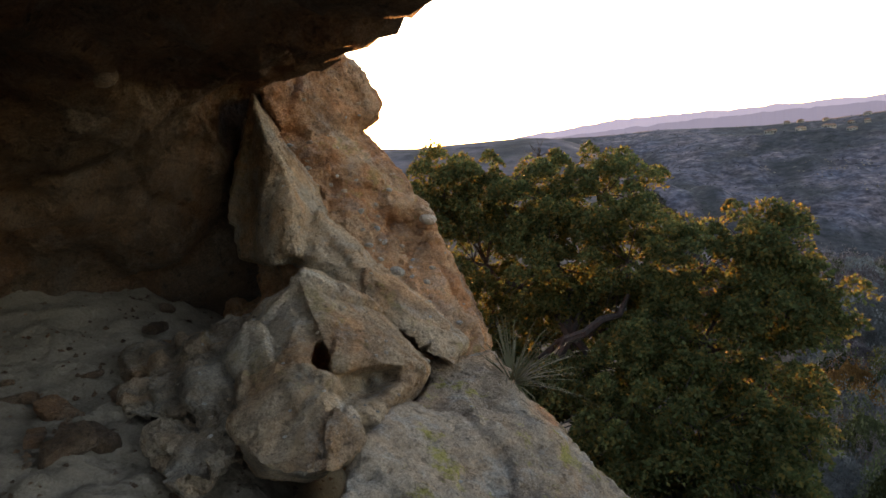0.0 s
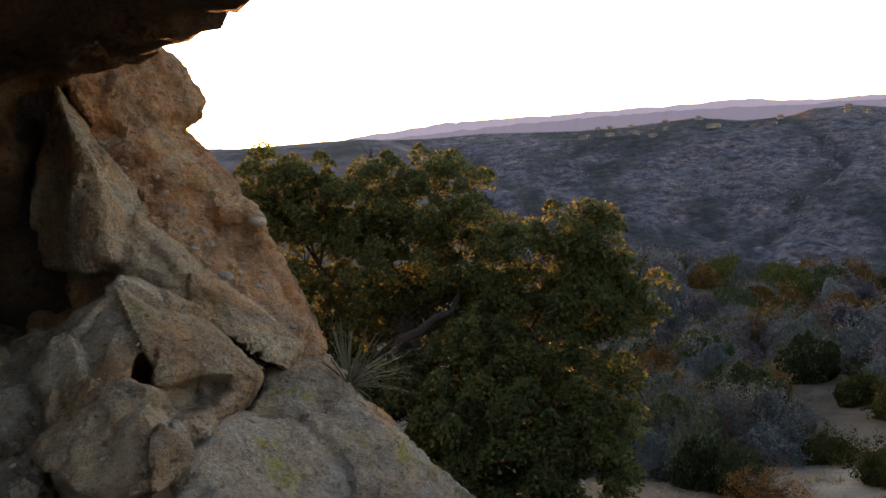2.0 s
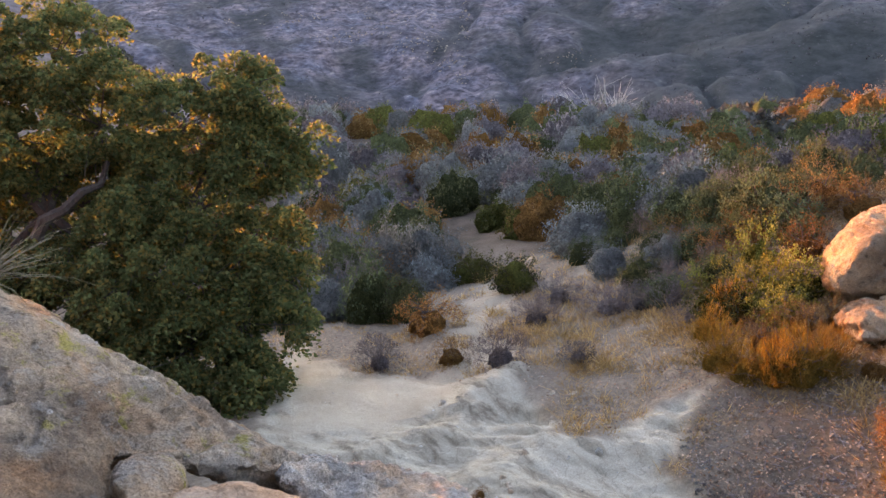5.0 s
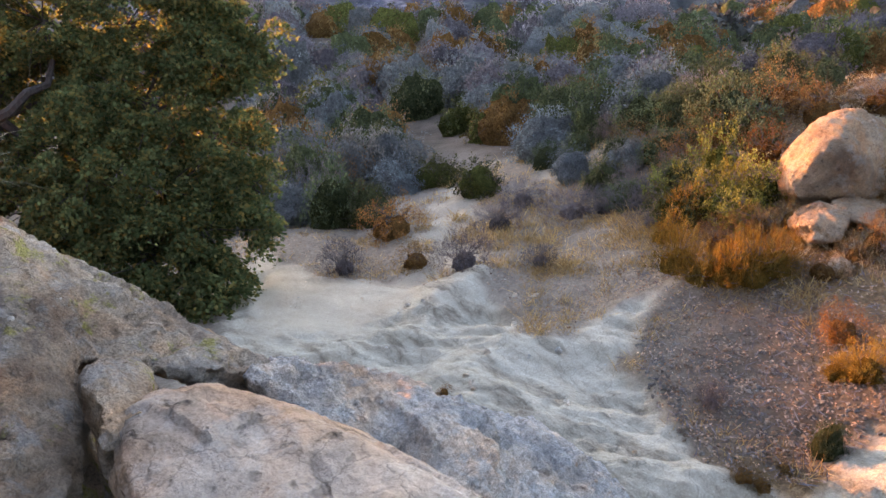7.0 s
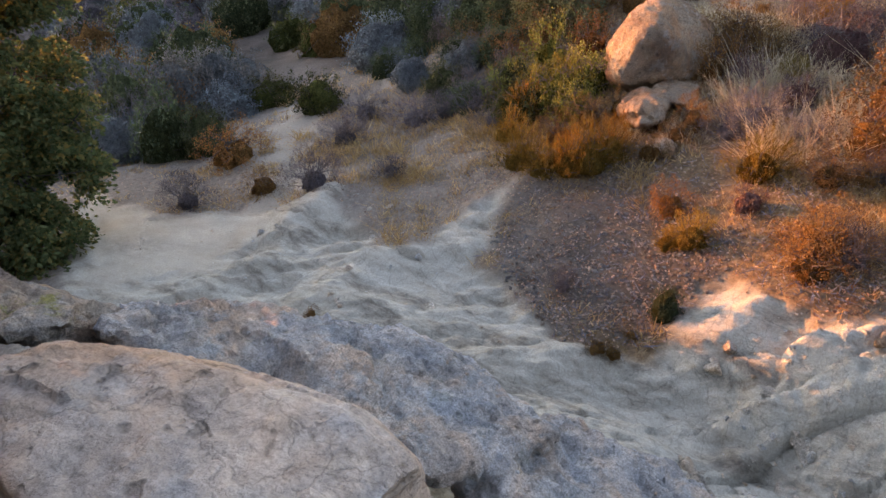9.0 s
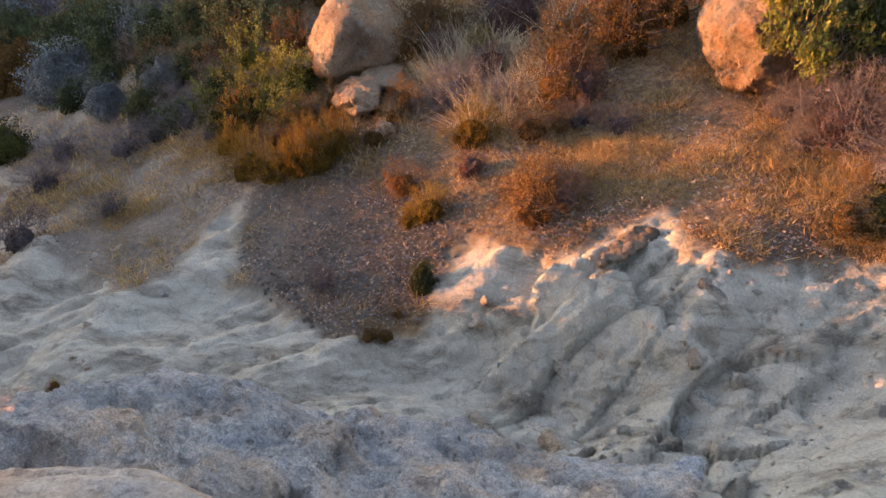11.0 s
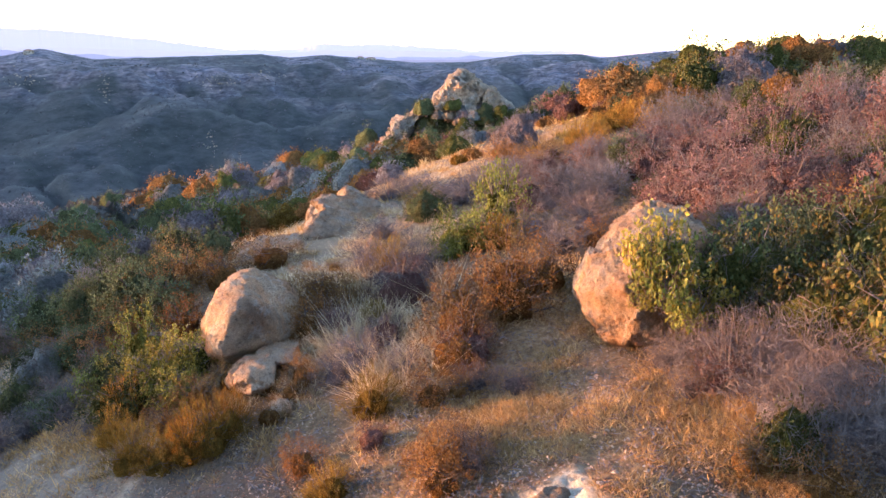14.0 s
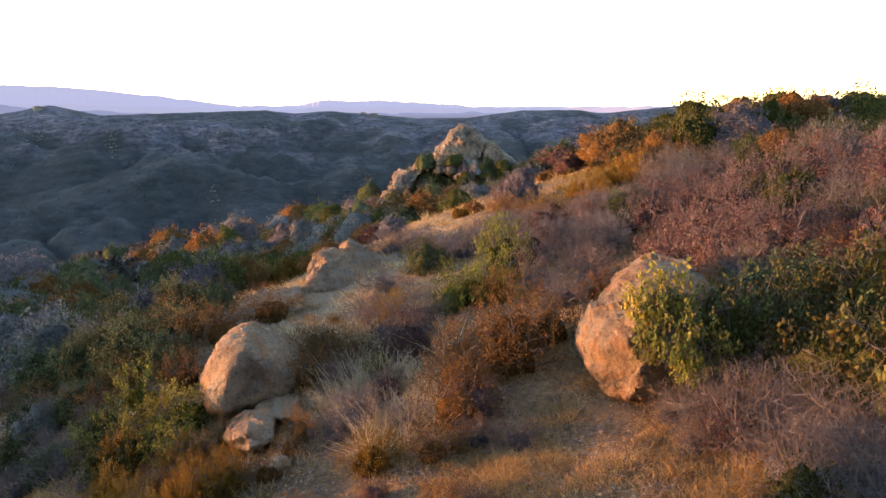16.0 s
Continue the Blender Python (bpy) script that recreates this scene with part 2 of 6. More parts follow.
DUSK = leafy("grey_twig", [(0.065, 0.055, 0.056), (0.111, 0.095, 0.098), (0.163, 0.140, 0.139)], 0.1, vary=True)
STRAW = leafy("dry_grass", [(0.34, 0.205, 0.08), (0.46, 0.305, 0.125), (0.22, 0.12, 0.048), (0.56, 0.41, 0.20)], 0.3)
PALE_STRAW = leafy("bleached_grass", [(0.42, 0.32, 0.19), (0.56, 0.45, 0.28), (0.30, 0.21, 0.12), (0.62, 0.52, 0.36)], 0.3)
LITTER = leafy("dry_leaf", [(0.16, 0.075, 0.04), (0.30, 0.17, 0.10), (0.42, 0.29, 0.20), (0.22, 0.17, 0.14), (0.10, 0.055, 0.035)], 0.15)
PALE_TWIG = bark("pale_twig_bark", (0.055, 0.043, 0.039), (0.17, 0.135, 0.12))
YUCCA = leafy("yucca_blade", [(0.055, 0.058, 0.03), (0.10, 0.095, 0.05), (0.17, 0.14, 0.08)], 0.15)
TWIG = bark("twig_bark", (0.035, 0.026, 0.023), (0.12, 0.092, 0.08))
WHITE_TWIG = bark("bleached_wood", (0.20, 0.18, 0.16), (0.38, 0.35, 0.32))
# leaf tones that carry the violet-grey haze of the far hills
HAZE_LEAF = leafy("hazed_distant_leaf", [(0.050, 0.048, 0.052), (0.068, 0.064, 0.068), (0.092, 0.084, 0.086)], 0.1, 0.9)
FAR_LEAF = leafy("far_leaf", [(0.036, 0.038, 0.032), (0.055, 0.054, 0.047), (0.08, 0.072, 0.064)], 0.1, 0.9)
PALE_GULLY = stone("sandstone_gully", (0.286, 0.240, 0.182), (0.494, 0.429, 0.332), (0.650, 0.585, 0.468), 0.7, 0.2, 0.0, 0.4)
COBBLE = stone("cobble_stone", (0.28, 0.22, 0.17), (0.44, 0.38, 0.31), (0.60, 0.55, 0.48), 0.3, 0.0, 0.0, 0.2, 0.7)
LOOSE_STONE = stone("loose_stone", (0.11, 0.09, 0.075), (0.22, 0.185, 0.15), (0.38, 0.33, 0.27), 0.6, 0.2, 0.0, 0.3)
GOLD = leafy("gold_stalk", [(0.09, 0.055, 0.012), (0.18, 0.11, 0.02), (0.27, 0.165, 0.032), (0.15, 0.072, 0.016)], 0.4, vary=True)
LIME = leafy("lime_leaf", [(0.08, 0.092, 0.018), (0.16, 0.165, 0.032), (0.28, 0.26, 0.06)], 0.4, vary=True)

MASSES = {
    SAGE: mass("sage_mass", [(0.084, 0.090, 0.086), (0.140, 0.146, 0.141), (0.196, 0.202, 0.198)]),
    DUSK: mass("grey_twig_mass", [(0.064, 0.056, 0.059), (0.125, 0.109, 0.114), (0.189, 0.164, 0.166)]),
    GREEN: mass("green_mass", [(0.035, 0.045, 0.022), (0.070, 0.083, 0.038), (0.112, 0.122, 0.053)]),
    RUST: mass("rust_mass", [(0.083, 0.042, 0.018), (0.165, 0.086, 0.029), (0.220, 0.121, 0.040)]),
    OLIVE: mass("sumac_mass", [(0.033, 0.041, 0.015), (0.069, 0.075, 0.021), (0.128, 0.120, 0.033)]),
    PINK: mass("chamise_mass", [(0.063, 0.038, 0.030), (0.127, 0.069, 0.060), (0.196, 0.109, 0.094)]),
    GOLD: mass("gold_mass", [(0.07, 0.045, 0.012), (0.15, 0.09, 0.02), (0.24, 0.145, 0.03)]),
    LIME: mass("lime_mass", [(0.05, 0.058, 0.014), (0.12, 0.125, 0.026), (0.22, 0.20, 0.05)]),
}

# ---- the ground: sections of the land, by compass bearing, as distance and height below eye level ----
SECTIONS = {}
CREST_RANGE = 1250.0


def section(bearing, *pairs):
    SECTIONS[bearing] = (pairs[0::2], pairs[1::2])


section(-75, 0.5, -0.85, 3, -0.7, 5, -0.3, 8, 2, 20, 6, 60, 8, 200, 0, 700, -20)
section(-25, 0.5, -1, 2, -0.9, 3, -0.75, 4, -0.5, 5, -0.45, 7, -2.5, 15, -6, 60, -18, 300, -60, 700, -50)
section(-14, 0.5, -1.4, 2, -1.3, 3, -1.1, 4, -0.9, 5, -1.2, 7, -3, 15, -7, 60, -18, 300, -60, 700, -50)
# next three: a rise added at 180-215 m to shade the gully
section(-10, 0.5, -1.5, 2, -1.5, 4, -1.9, 6, -2.8, 9, -4.6, 15, -7, 60, -16, 120, -8, 180, 2.45, 215, 2.45, 300, -50, 700, -55)
section(0, 0.5, -1.8, 2, -1.9, 4, -2.4, 6.5, -3.9, 9, -5, 15, -7, 60, -16, 120, -8, 180, 2.45, 215, 2.45, 300, -50, 700, -55)
section(12, 0.5, -1.9, 2.5, -2.3, 5, -3.2, 7, -4, 15, -6.4, 60, -15, 120, -8, 180, 2.45, 215, 2.45, 300, -50, 700, -52)
section(25, 0.5, -2, 1.6, -2.1, 3, -2.6, 5, -3.2, 7, -3.65, 10, -4.7, 20, -7.5, 45, -8.4, 90, -20, 300, -64, 700, -48)
section(35, 0.5, -2, 1.6, -2.25, 3, -2.78, 5, -3.3, 7, -3.75, 10, -4.5, 20, -6.3, 40, -8.6, 70, -16, 300, -62, 700, -44)
section(45, 0.5, -2.1, 2, -2.35, 3.2, -2.82, 4.8, -3.1, 7, -3.55, 9, -4, 15, -5.3, 42, -9.2, 80, -18, 300, -62, 700, -42)
section(55, 0.5, -2.2, 2, -2.5, 3, -2.85, 5, -3.15, 9, -3.7, 20, -6, 40, -9.6, 90, -19, 300, -62, 700, -44)
section(65, 0.5, -2.14, 2.05, -2.46, 2.98, -2.88, 4.19, -2.86, 6.04, -2.74, 8.37, -2.74, 10.27, -2.89, 17.24, -5.75, 60, -12.5, 120, -26, 300, -66, 700, -50)
section(75, 0.5, -2.11, 1.94, -2.46, 2.73, -2.86, 3.43, -2.78, 4.93, -2.6, 6.6, -2.55, 9.27, -2.43, 12.66, -3.53, 60, -11, 150, -30, 400, -70, 700, -55)
section(85, 0.5, -2.11, 1.67, -2.46, 2.46, -2.82, 2.99, -2.55, 3.52, -2.46, 5.28, -2.38, 7.92, -2.29, 12.66, -2.4, 16.7, -3.06, 50, -7.6, 150, -25, 400, -72, 700, -60)
section(95, 0.5, -2.11, 1.67, -2.42, 2.29, -2.73, 2.9, -2.39, 4.4, -2.33, 7.04, -2.11, 12.66, -1.85, 18.8, -2.44, 50, -8, 150, -25, 400, -72, 700, -60)
section(105, 0.5, -2.11, 1.67, -2.29, 2.29, -2.64, 3.08, -2.2, 4.4, -2.16, 6.16, -2.02, 8.36, -1.63, 13.65, -0.96, 20.94, -1.24, 60, -10, 200, -35, 400, -70, 700, -60)
section(115, 0.5, -2.02, 1.67, -2.2, 2.46, -2.51, 3.34, -2.2, 4.84, -1.98, 7.04, -1.45, 10.7, -1.03, 14.66, -0.73, 20.94, -0.86, 60, -6, 200, -30, 400, -70, 700, -60)
section(128, 0.5, -1.89, 1.71, -1.98, 2.7, -2.25, 4.5, -1.89, 7.2, -1.3, 10.92, -0.73, 16.92, -0.38, 30, -0.6, 60, -3, 200, -20, 700, -60)
section(180, 0.5, -1.4, 1, -1, 3, -0.8, 6, 0, 12, 2, 30, 4, 100, 5, 400, -20, 700, -30)
section(235, 0.5, -0.9, 3, -0.6, 6, 1, 12, 3, 30, 6, 100, 8, 400, -10, 700, -20)

# the skyline of the valley's far ridge: bearing and degrees above eye level
RIDGE = ((-60, 1.2), (-20, 1.0), (-4.4, 0.9), (1.2, 0.45), (6.2, 0.55), (13, 0.2), (17.4, 0.25), (24.5, -0.2), (28.5, -0.2), (33.3, 0.05),
         (36.7, -0.5), (39.5, -0.4), (41.1, 0), (43.5, 0), (46.8, -0.6), (52.9, -0.6), (58.3, -1.1), (61.4, -0.5), (64.5, -1.3),
         (70.2, -1.2), (76, -1.1), (78.1, -1.4), (80.7, -1.2), (83.7, -1.5), (87.7, -1.9), (91.7, -1.9), (95.7, -1.3), (100.4, -1.3),
         (101.7, -1.6), (107.5, -1), (109.1, -1.4), (118, -1.2), (160, 0.5), (230, 1), (300, 1.2))
_rb, _re = np.array(RIDGE).T


def _table():
    lr = np.linspace(math.log(0.4), math.log(4700), 520)
    keys = sorted(SECTIONS)
    rows = []
    kernel = np.exp(-0.5 * (np.arange(-9, 10) / 3.2) ** 2)
    kernel /= kernel.sum()
    for k in keys:
        r, z = SECTIONS[k]
        crest = CREST_RANGE * math.tan(radians(np.interp(k, _rb, _re)))
        if -30 < k < 130:
            low = [(a, h) for a, h in zip(r, z) if a <= 400]
            r, z = zip(*low, (520, -108), (800, -60))
        row = np.interp(lr, np.log([*r, CREST_RANGE, 1700, 4700]), [*z, crest, -110, -160])
        rows.append(np.convolve(np.pad(row, 9, mode="edge"), kernel, mode="valid"))
    rows = np.array(rows)
    keys = np.array([keys[-1] - 360, *keys, keys[0] + 360], float)
    rows = np.vstack([rows[-1:], rows, rows[:1]])
    grid = np.arange(-90, 270, 1.0)
    table = np.array([np.interp(grid, keys, rows[:, j]) for j in range(len(lr))]).T
    soft = np.exp(-0.5 * (np.arange(-8, 9) / 2.8) ** 2)
    soft /= soft.sum()
    wide = np.vstack([table[-8:], table, table[:8]])
    table = np.array([np.convolve(wide[:, j], soft, mode="valid") for j in range(len(lr))]).T
    return lr, table


_lr, _land = _table()
# bare rock, sandy floor, stony dirt and footpath, as outlines in the plan
GULLY = ((-2.2, 0), (-0.6, 2.3), (0.9, 3.3), (1.7, 4.3), (2.4, 5.6), (2.9, 6.0), (2.9, 4.95), (3.05, 4.5), (3.33, 3.86), (3.68, 3.62), (3.4, 3.12), (3.02, 2.56), (3.22, 2.36), (3.61, 2.33),
         (4.1, 2.12), (3.56, 2.0), (3.18, 1.9), (3.08, 1.66), (2.72, 1.16), (2.74, 0.82), (2.76, 0.6), (3.0, 0.55), (3.38, 0.42), (3.14, -0.08), (3.32, -0.42), (3.34, -0.62), (3.06, -0.74),
         (3.02, -1.05), (2.94, -1.38), (2.86, -1.65), (2.5, -2.6), (1.0, -2.7), (-1.6, -1.6))
SAND = ((1.72, 4.0), (2.9, 6.1), (2.86, 4.9), (3.22, 3.98), (2.35, 3.45))
BANK = ((3.5, 2.02), (4.0, 2.0), (4.3, 1.3), (3.95, 0.62), (3.36, 0.38), (2.92, 0.56), (2.72, 0.8), (2.68, 1.15), (3.08, 1.72))
TRAIL = ((3.3, 4.0), (4.05, 4.34), (4.9, 5.4), (5.5, 5.4), (6.4, 5.1), (7.3, 5.2))
FORK = ((4.9, 5.4), (5.9, 6.2), (7.2, 6.8))


def line_away(x, y, points, closed=False):
    """Distance from a line through the points; negative inside a closed one."""
    best, inside = np.full(np.shape(x), 1e9), np.zeros(np.shape(x), bool)
    pairs = list(zip(points, points[1:] + points[:1] if closed else points[1:]))
    for (x0, y0), (x1, y1) in pairs:
        dx, dy = x1 - x0, y1 - y0
        t = np.clip(((x - x0) * dx + (y - y0) * dy) / (dx * dx + dy * dy), 0, 1)
        best = np.minimum(best, np.hypot(x - x0 - t * dx, y - y0 - t * dy))
        if closed and y1 != y0:
            inside ^= ((y0 > y) != (y1 > y)) & (x < dx * (y - y0) / dy + x0)
    return np.where(inside, -best, best)


def polar(x, y):
    return np.degrees(np.arctan2(x, y)), np.hypot(x, y)


def share_inside(x, y, outline, ragged, soft):
    near = np.hypot(x, y) < 9
    out = np.zeros(np.shape(x))
    if near.any():
        xs, ys = x[near], y[near]
        out[near] = smoothstep(soft, -soft, line_away(xs, ys, outline, True) + ragged * fbm(flat(xs, ys), 0.45, 5, 0.62))
    return out


def rock_share(x, y):
    """Where the bare pale rock of the gully shows."""
    return share_inside(x, y, GULLY, 0.16, 0.09)


def sand_share(x, y):
    return share_inside(x, y, SAND, 0.25, 0.16)


def gravel_share(x, y):
    """Where stony dirt lies between the bare rock and the grass."""
    return share_inside(x, y, BANK, 0.55, 0.3)


def trail_share(x, y):
    """The worn footpath that leaves the gully floor."""
    away = np.minimum(line_away(x, y, TRAIL), line_away(x, y, FORK) + 0.12)
    return smoothstep(0.32, 0.06, away + 0.4 * fbm(flat(x, y), 0.6, 4, 0.6))


def draw(b, r, p):
    """The ravines that run down the far hillsides: nought along their beds."""
    u = b / 7.0 + 2.0 * fbm(p + 61, 420, 3)
    return np.abs(gnoise(np.stack([u, np.log(np.maximum(r, 0.5)) * 2.0 + 0.3 * u, np.zeros_like(u)], axis=1) + 3.7))


def height(x, y, fine=True):
    """Height of the ground at points of the plan."""
    x, y = np.asarray(x, float), np.asarray(y, float)
    b, r = polar(x, y)
    r = np.clip(r, 0.41, 4690)
    fb = (b + 90) % 360
    i = np.floor(fb).astype(int) % 360
    w = fb - np.floor(fb)
    fj = (np.log(r) - _lr[0]) / (_lr[1] - _lr[0])
    j = np.clip(np.floor(fj).astype(int), 0, len(_lr) - 2)
    v = fj - j
    k = (i + 1) % 360
    z = (_land[i, j] * (1 - w) + _land[k, j] * w) * (1 - v) + (_land[i, j + 1] * (1 - w) + _land[k, j + 1] * w) * v
    # the skyline keeps its own profile
    bb = (b + 90) % 360 - 90
    crest = CREST_RANGE * np.tan(np.radians(np.interp(bb, _rb, _re)))
    near = np.exp(-((np.log(r) - math.log(CREST_RANGE)) / 0.16) ** 2)
    z = z * (1 - near) + crest * near
    p = flat(x, y)
    z = z + 0.16 * smoothstep(4.5, 9, r) * fbm(p, 3.0, 3)
    # kept smooth about the added rise, for an even shadow edge
    z = z + 1.2 * smoothstep(30, 70, r) * (1 - smoothstep(120, 160, r) * smoothstep(280, 235, r)) * fbm(p + 5, 22, 3)
    hills = smoothstep(330, 560, r) * (1 - 0.93 * near) * smoothstep(1300, 1150, r)
    gully = draw(b, r, p)
    z = z + hills * (2 - 15 * np.exp(-gully / 0.16) - 5 * np.exp(-draw(b * 2.3 + 40, r, p) / 0.2) + 38 * fbm(p + 77, 230, 6, 0.55) + 10 * np.abs(fbm(p + 17, 70, 4, 0.6)))
    roof = r * np.tan(np.radians(np.interp(bb, _rb, _re) - 0.3))
    z = np.where((r > 300) & (r < 1180), np.minimum(z, roof - 9 * np.maximum(0.6 - gully, 0.0)), z)
    if fine:
        rock = rock_share(x, y)
        q = np.stack([(x * 0.8 + y * 0.6) * 2.2, (y * 0.8 - x * 0.6) * 0.8, np.zeros_like(x)], axis=1)
        ledge = fbm(q, 0.9, 5, 0.55)
        step = np.round(ledge * 4.5 + 0.6 * fbm(p + 2, 0.3, 3)) / 4.5
        wall = smoothstep(80, 88, b) * smoothstep(124, 116, b)
        calm = 1 - 0.8 * sand_share(x, y)
        z = z + rock * wall * 0.10 * np.abs(fbm(np.stack([(x * 0.75 + y * 0.66) * 0.7, (y * 0.75 - x * 0.66) * 1.9, np.zeros_like(x)], axis=1) + 8, 0.8, 4, 0.55))
        near_rock = (rock > 0.01) & (r < 6.5)
        if near_rock.any():
            u, w_ = x[near_rock] * 0.73 + y[near_rock] * 0.68, x[near_rock] * 0.68 - y[near_rock] * 0.73
            facet, joint = chips(np.stack([u, w_ * 0.42, u * 0], axis=1), 0.24)
            small, crease = chips(np.stack([u, w_ * 0.6, u * 0 + 3], axis=1), 0.085)
            strong = (rock * calm * (0.12 + 0.88 * wall))[near_rock]
            z[near_rock] += strong * (0.062 * facet - 0.022 * np.exp(-((joint / 0.06) ** 2)) + 0.016 * small - 0.006 * np.exp(-((crease / 0.08) ** 2)) - 0.02)
        z = z + rock * calm * (1 - 0.55 * wall) * (0.16 * (0.6 * ledge + 0.4 * step) + 0.014 * fbm(p, 0.22, 4, 0.6))
        for spine, tall, wide in ((((3.66, 3.6), (3.2, 3.55), (2.7, 3.3), (2.1, 3.3)), 0.085, 0.2), (((4.1, 2.1), (3.6, 2.2), (3.1, 2.5), (2.6, 2.55)), 0.07, 0.18)):
            near_spine = r < 6
            if near_spine.any():
                off = line_away(x[near_spine], y[near_spine], spine) + 0.12 * fbm(p[near_spine], 0.5, 4, 0.6)
                z[near_spine] += tall * np.exp(-((off / wide) ** 2))
        lip = smoothstep(0.25, -0.05, np.where(r < 9, line_away(x, y, TRAIL), 9))
        z = z - 0.05 * lip * smoothstep(4, 5, r)
        z = z + (1 - rock) * smoothstep(60, 20, r) * (0.035 * fbm(p, 0.35, 4, 0.6) + 0.10 * smoothstep(-8, -14, b) * smoothstep(6, 5, r) * np.abs(fbm(p + 3, 0.45, 5, 0.65)))
    return z


def ground_at(x, y):
    return float(height(np.array([x]), np.array([y]))[0])


def plan(bearing, distance):
    a = radians(bearing)
    return distance * math.sin(a), distance * math.cos(a)


def sight(bearing, drop, nearest=1.0):
    """The place on the ground that is seen from the stand at that bearing and tilt."""
    r = np.exp(np.linspace(math.log(nearest), math.log(1400), 2600 if nearest < 50 else 500))
    a = radians(bearing)
    z = height(r * math.sin(a), r * math.cos(a))
    below = z >= r * math.tan(radians(drop))
    k = int(np.argmax(below)) if below.any() else len(r) - 1
    return r[k] * math.sin(a), r[k] * math.cos(a), float(z[k])


def at(bearing, tilt, distance):
    """A point in the air: bearing, tilt and straight distance from the stand."""
    a, e = radians(bearing), radians(tilt)
    return Vector((distance * math.sin(a) * math.cos(e), distance * math.cos(a) * math.cos(e), distance * math.sin(e)))


def ground_material():
    m, nt, nodes, bsdf = nodes_of("ground_mixed")
    pos = nodes.new("ShaderNodeNewGeometry").outputs["Position"]

    def share(name):
        a = nodes.new("ShaderNodeAttribute")
        a.attribute_name = name
        return a.outputs["Fac"]

    mid = noise_of(nt, pos, 1.6, 6, 0.65)
    fine = noise_of(nt, pos, 22, 6, 0.75)
    grit = noise_of(nt, pos, 90, 3, 0.7)
    broad = noise_of(nt, pos, 0.03, 8, 0.65)
    far = noise_of(nt, pos, 0.06, 9, 0.74, stretch=((0, 0, 0), (1, 1, 3.0)))
    soil = ramp_of(nt, mid, [(0.3, (0.055, 0.042, 0.03)), (0.7, (0.13, 0.10, 0.075))])
    litter = ramp_of(nt, fine, [(0.3, (0.075, 0.046, 0.026)), (0.5, (0.21, 0.13, 0.064)), (0.75, (0.40, 0.275, 0.145))])
    dirt = ramp_of(nt, fine, [(0.25, (0.09, 0.073, 0.058)), (0.55, (0.205, 0.168, 0.13)), (0.8, (0.33, 0.28, 0.22))])
    sand = ramp_of(nt, mid, [(0.3, (0.36, 0.30, 0.22)), (0.7, (0.48, 0.42, 0.32))])
    rock = ramp_of(nt, noise_of(nt, pos, 2.6, 9, 0.7, stretch=((0, 0, 0.65), (2.4, 0.8, 1.5)), distortion=0.5), [(0.30, (0.13, 0.105, 0.08)), (0.41, (0.27, 0.23, 0.17)), (0.50, (0.40, 0.355, 0.27)), (0.7, (0.50, 0.455, 0.36))])
    # scrub of the far hillsides, with bluish-violet haze mixed into its colours
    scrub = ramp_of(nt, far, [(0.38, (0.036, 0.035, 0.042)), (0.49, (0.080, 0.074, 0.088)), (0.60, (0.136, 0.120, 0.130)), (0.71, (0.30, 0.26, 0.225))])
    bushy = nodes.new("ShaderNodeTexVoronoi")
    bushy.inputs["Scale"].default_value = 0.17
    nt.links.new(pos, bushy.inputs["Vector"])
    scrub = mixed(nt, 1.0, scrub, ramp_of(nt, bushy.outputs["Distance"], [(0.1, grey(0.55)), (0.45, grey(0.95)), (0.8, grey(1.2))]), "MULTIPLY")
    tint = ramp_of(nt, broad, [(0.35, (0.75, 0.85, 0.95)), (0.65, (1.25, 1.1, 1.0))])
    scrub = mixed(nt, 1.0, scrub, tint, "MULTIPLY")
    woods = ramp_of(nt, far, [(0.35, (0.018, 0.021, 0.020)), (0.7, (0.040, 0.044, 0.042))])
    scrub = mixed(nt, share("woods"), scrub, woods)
    col = mixed(nt, share("dirt"), soil, dirt)
    col = mixed(nt, share("litter"), col, litter)
    crack = nodes.new("ShaderNodeTexVoronoi")
    crack.feature, crack.inputs["Scale"].default_value = "DISTANCE_TO_EDGE", 3.2
    turned = nodes.new("ShaderNodeMapping")
    turned.inputs["Rotation"].default_value, turned.inputs["Scale"].default_value = (0, 0, radians(-47)), (1.0, 2.4, 1.2)
    bent = nodes.new("ShaderNodeVectorMath")
    bent.operation = "MULTIPLY_ADD"
    wav = nodes.new("ShaderNodeTexNoise")
    wav.inputs["Scale"].default_value, wav.inputs["Detail"].default_value = 3.5, 6
    nt.links.new(pos, wav.inputs["Vector"])
    nt.links.new(wav.outputs["Color"], bent.inputs[0])
    bent.inputs[1].default_value = (0.35, 0.35, 0.35)
    nt.links.new(pos, bent.inputs[2])
    nt.links.new(bent.outputs[0], turned.inputs[0])
    nt.links.new(turned.outputs[0], crack.inputs["Vector"])
    gap = ramp_of(nt, crack.outputs["Distance"], [(0.0, grey(0.74)), (0.022, grey(1.0))])
    rock = mixed(nt, 1.0, rock, gap, "MULTIPLY")
    col = mixed(nt, share("rock"), col, rock)
    col = mixed(nt, share("sand"), col, sand)
    col = mixed(nt, 1.0, col, ramp_of(nt, grit, [(0.2, grey(0.7)), (0.8, grey(1.25))]), "MULTIPLY")
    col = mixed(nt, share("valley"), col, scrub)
    nt.links.new(col, bsdf.inputs["Base Color"])
    bsdf.inputs["Roughness"].default_value = 0.95
    bsdf.inputs["Specular IOR Level"].default_value = 0.1
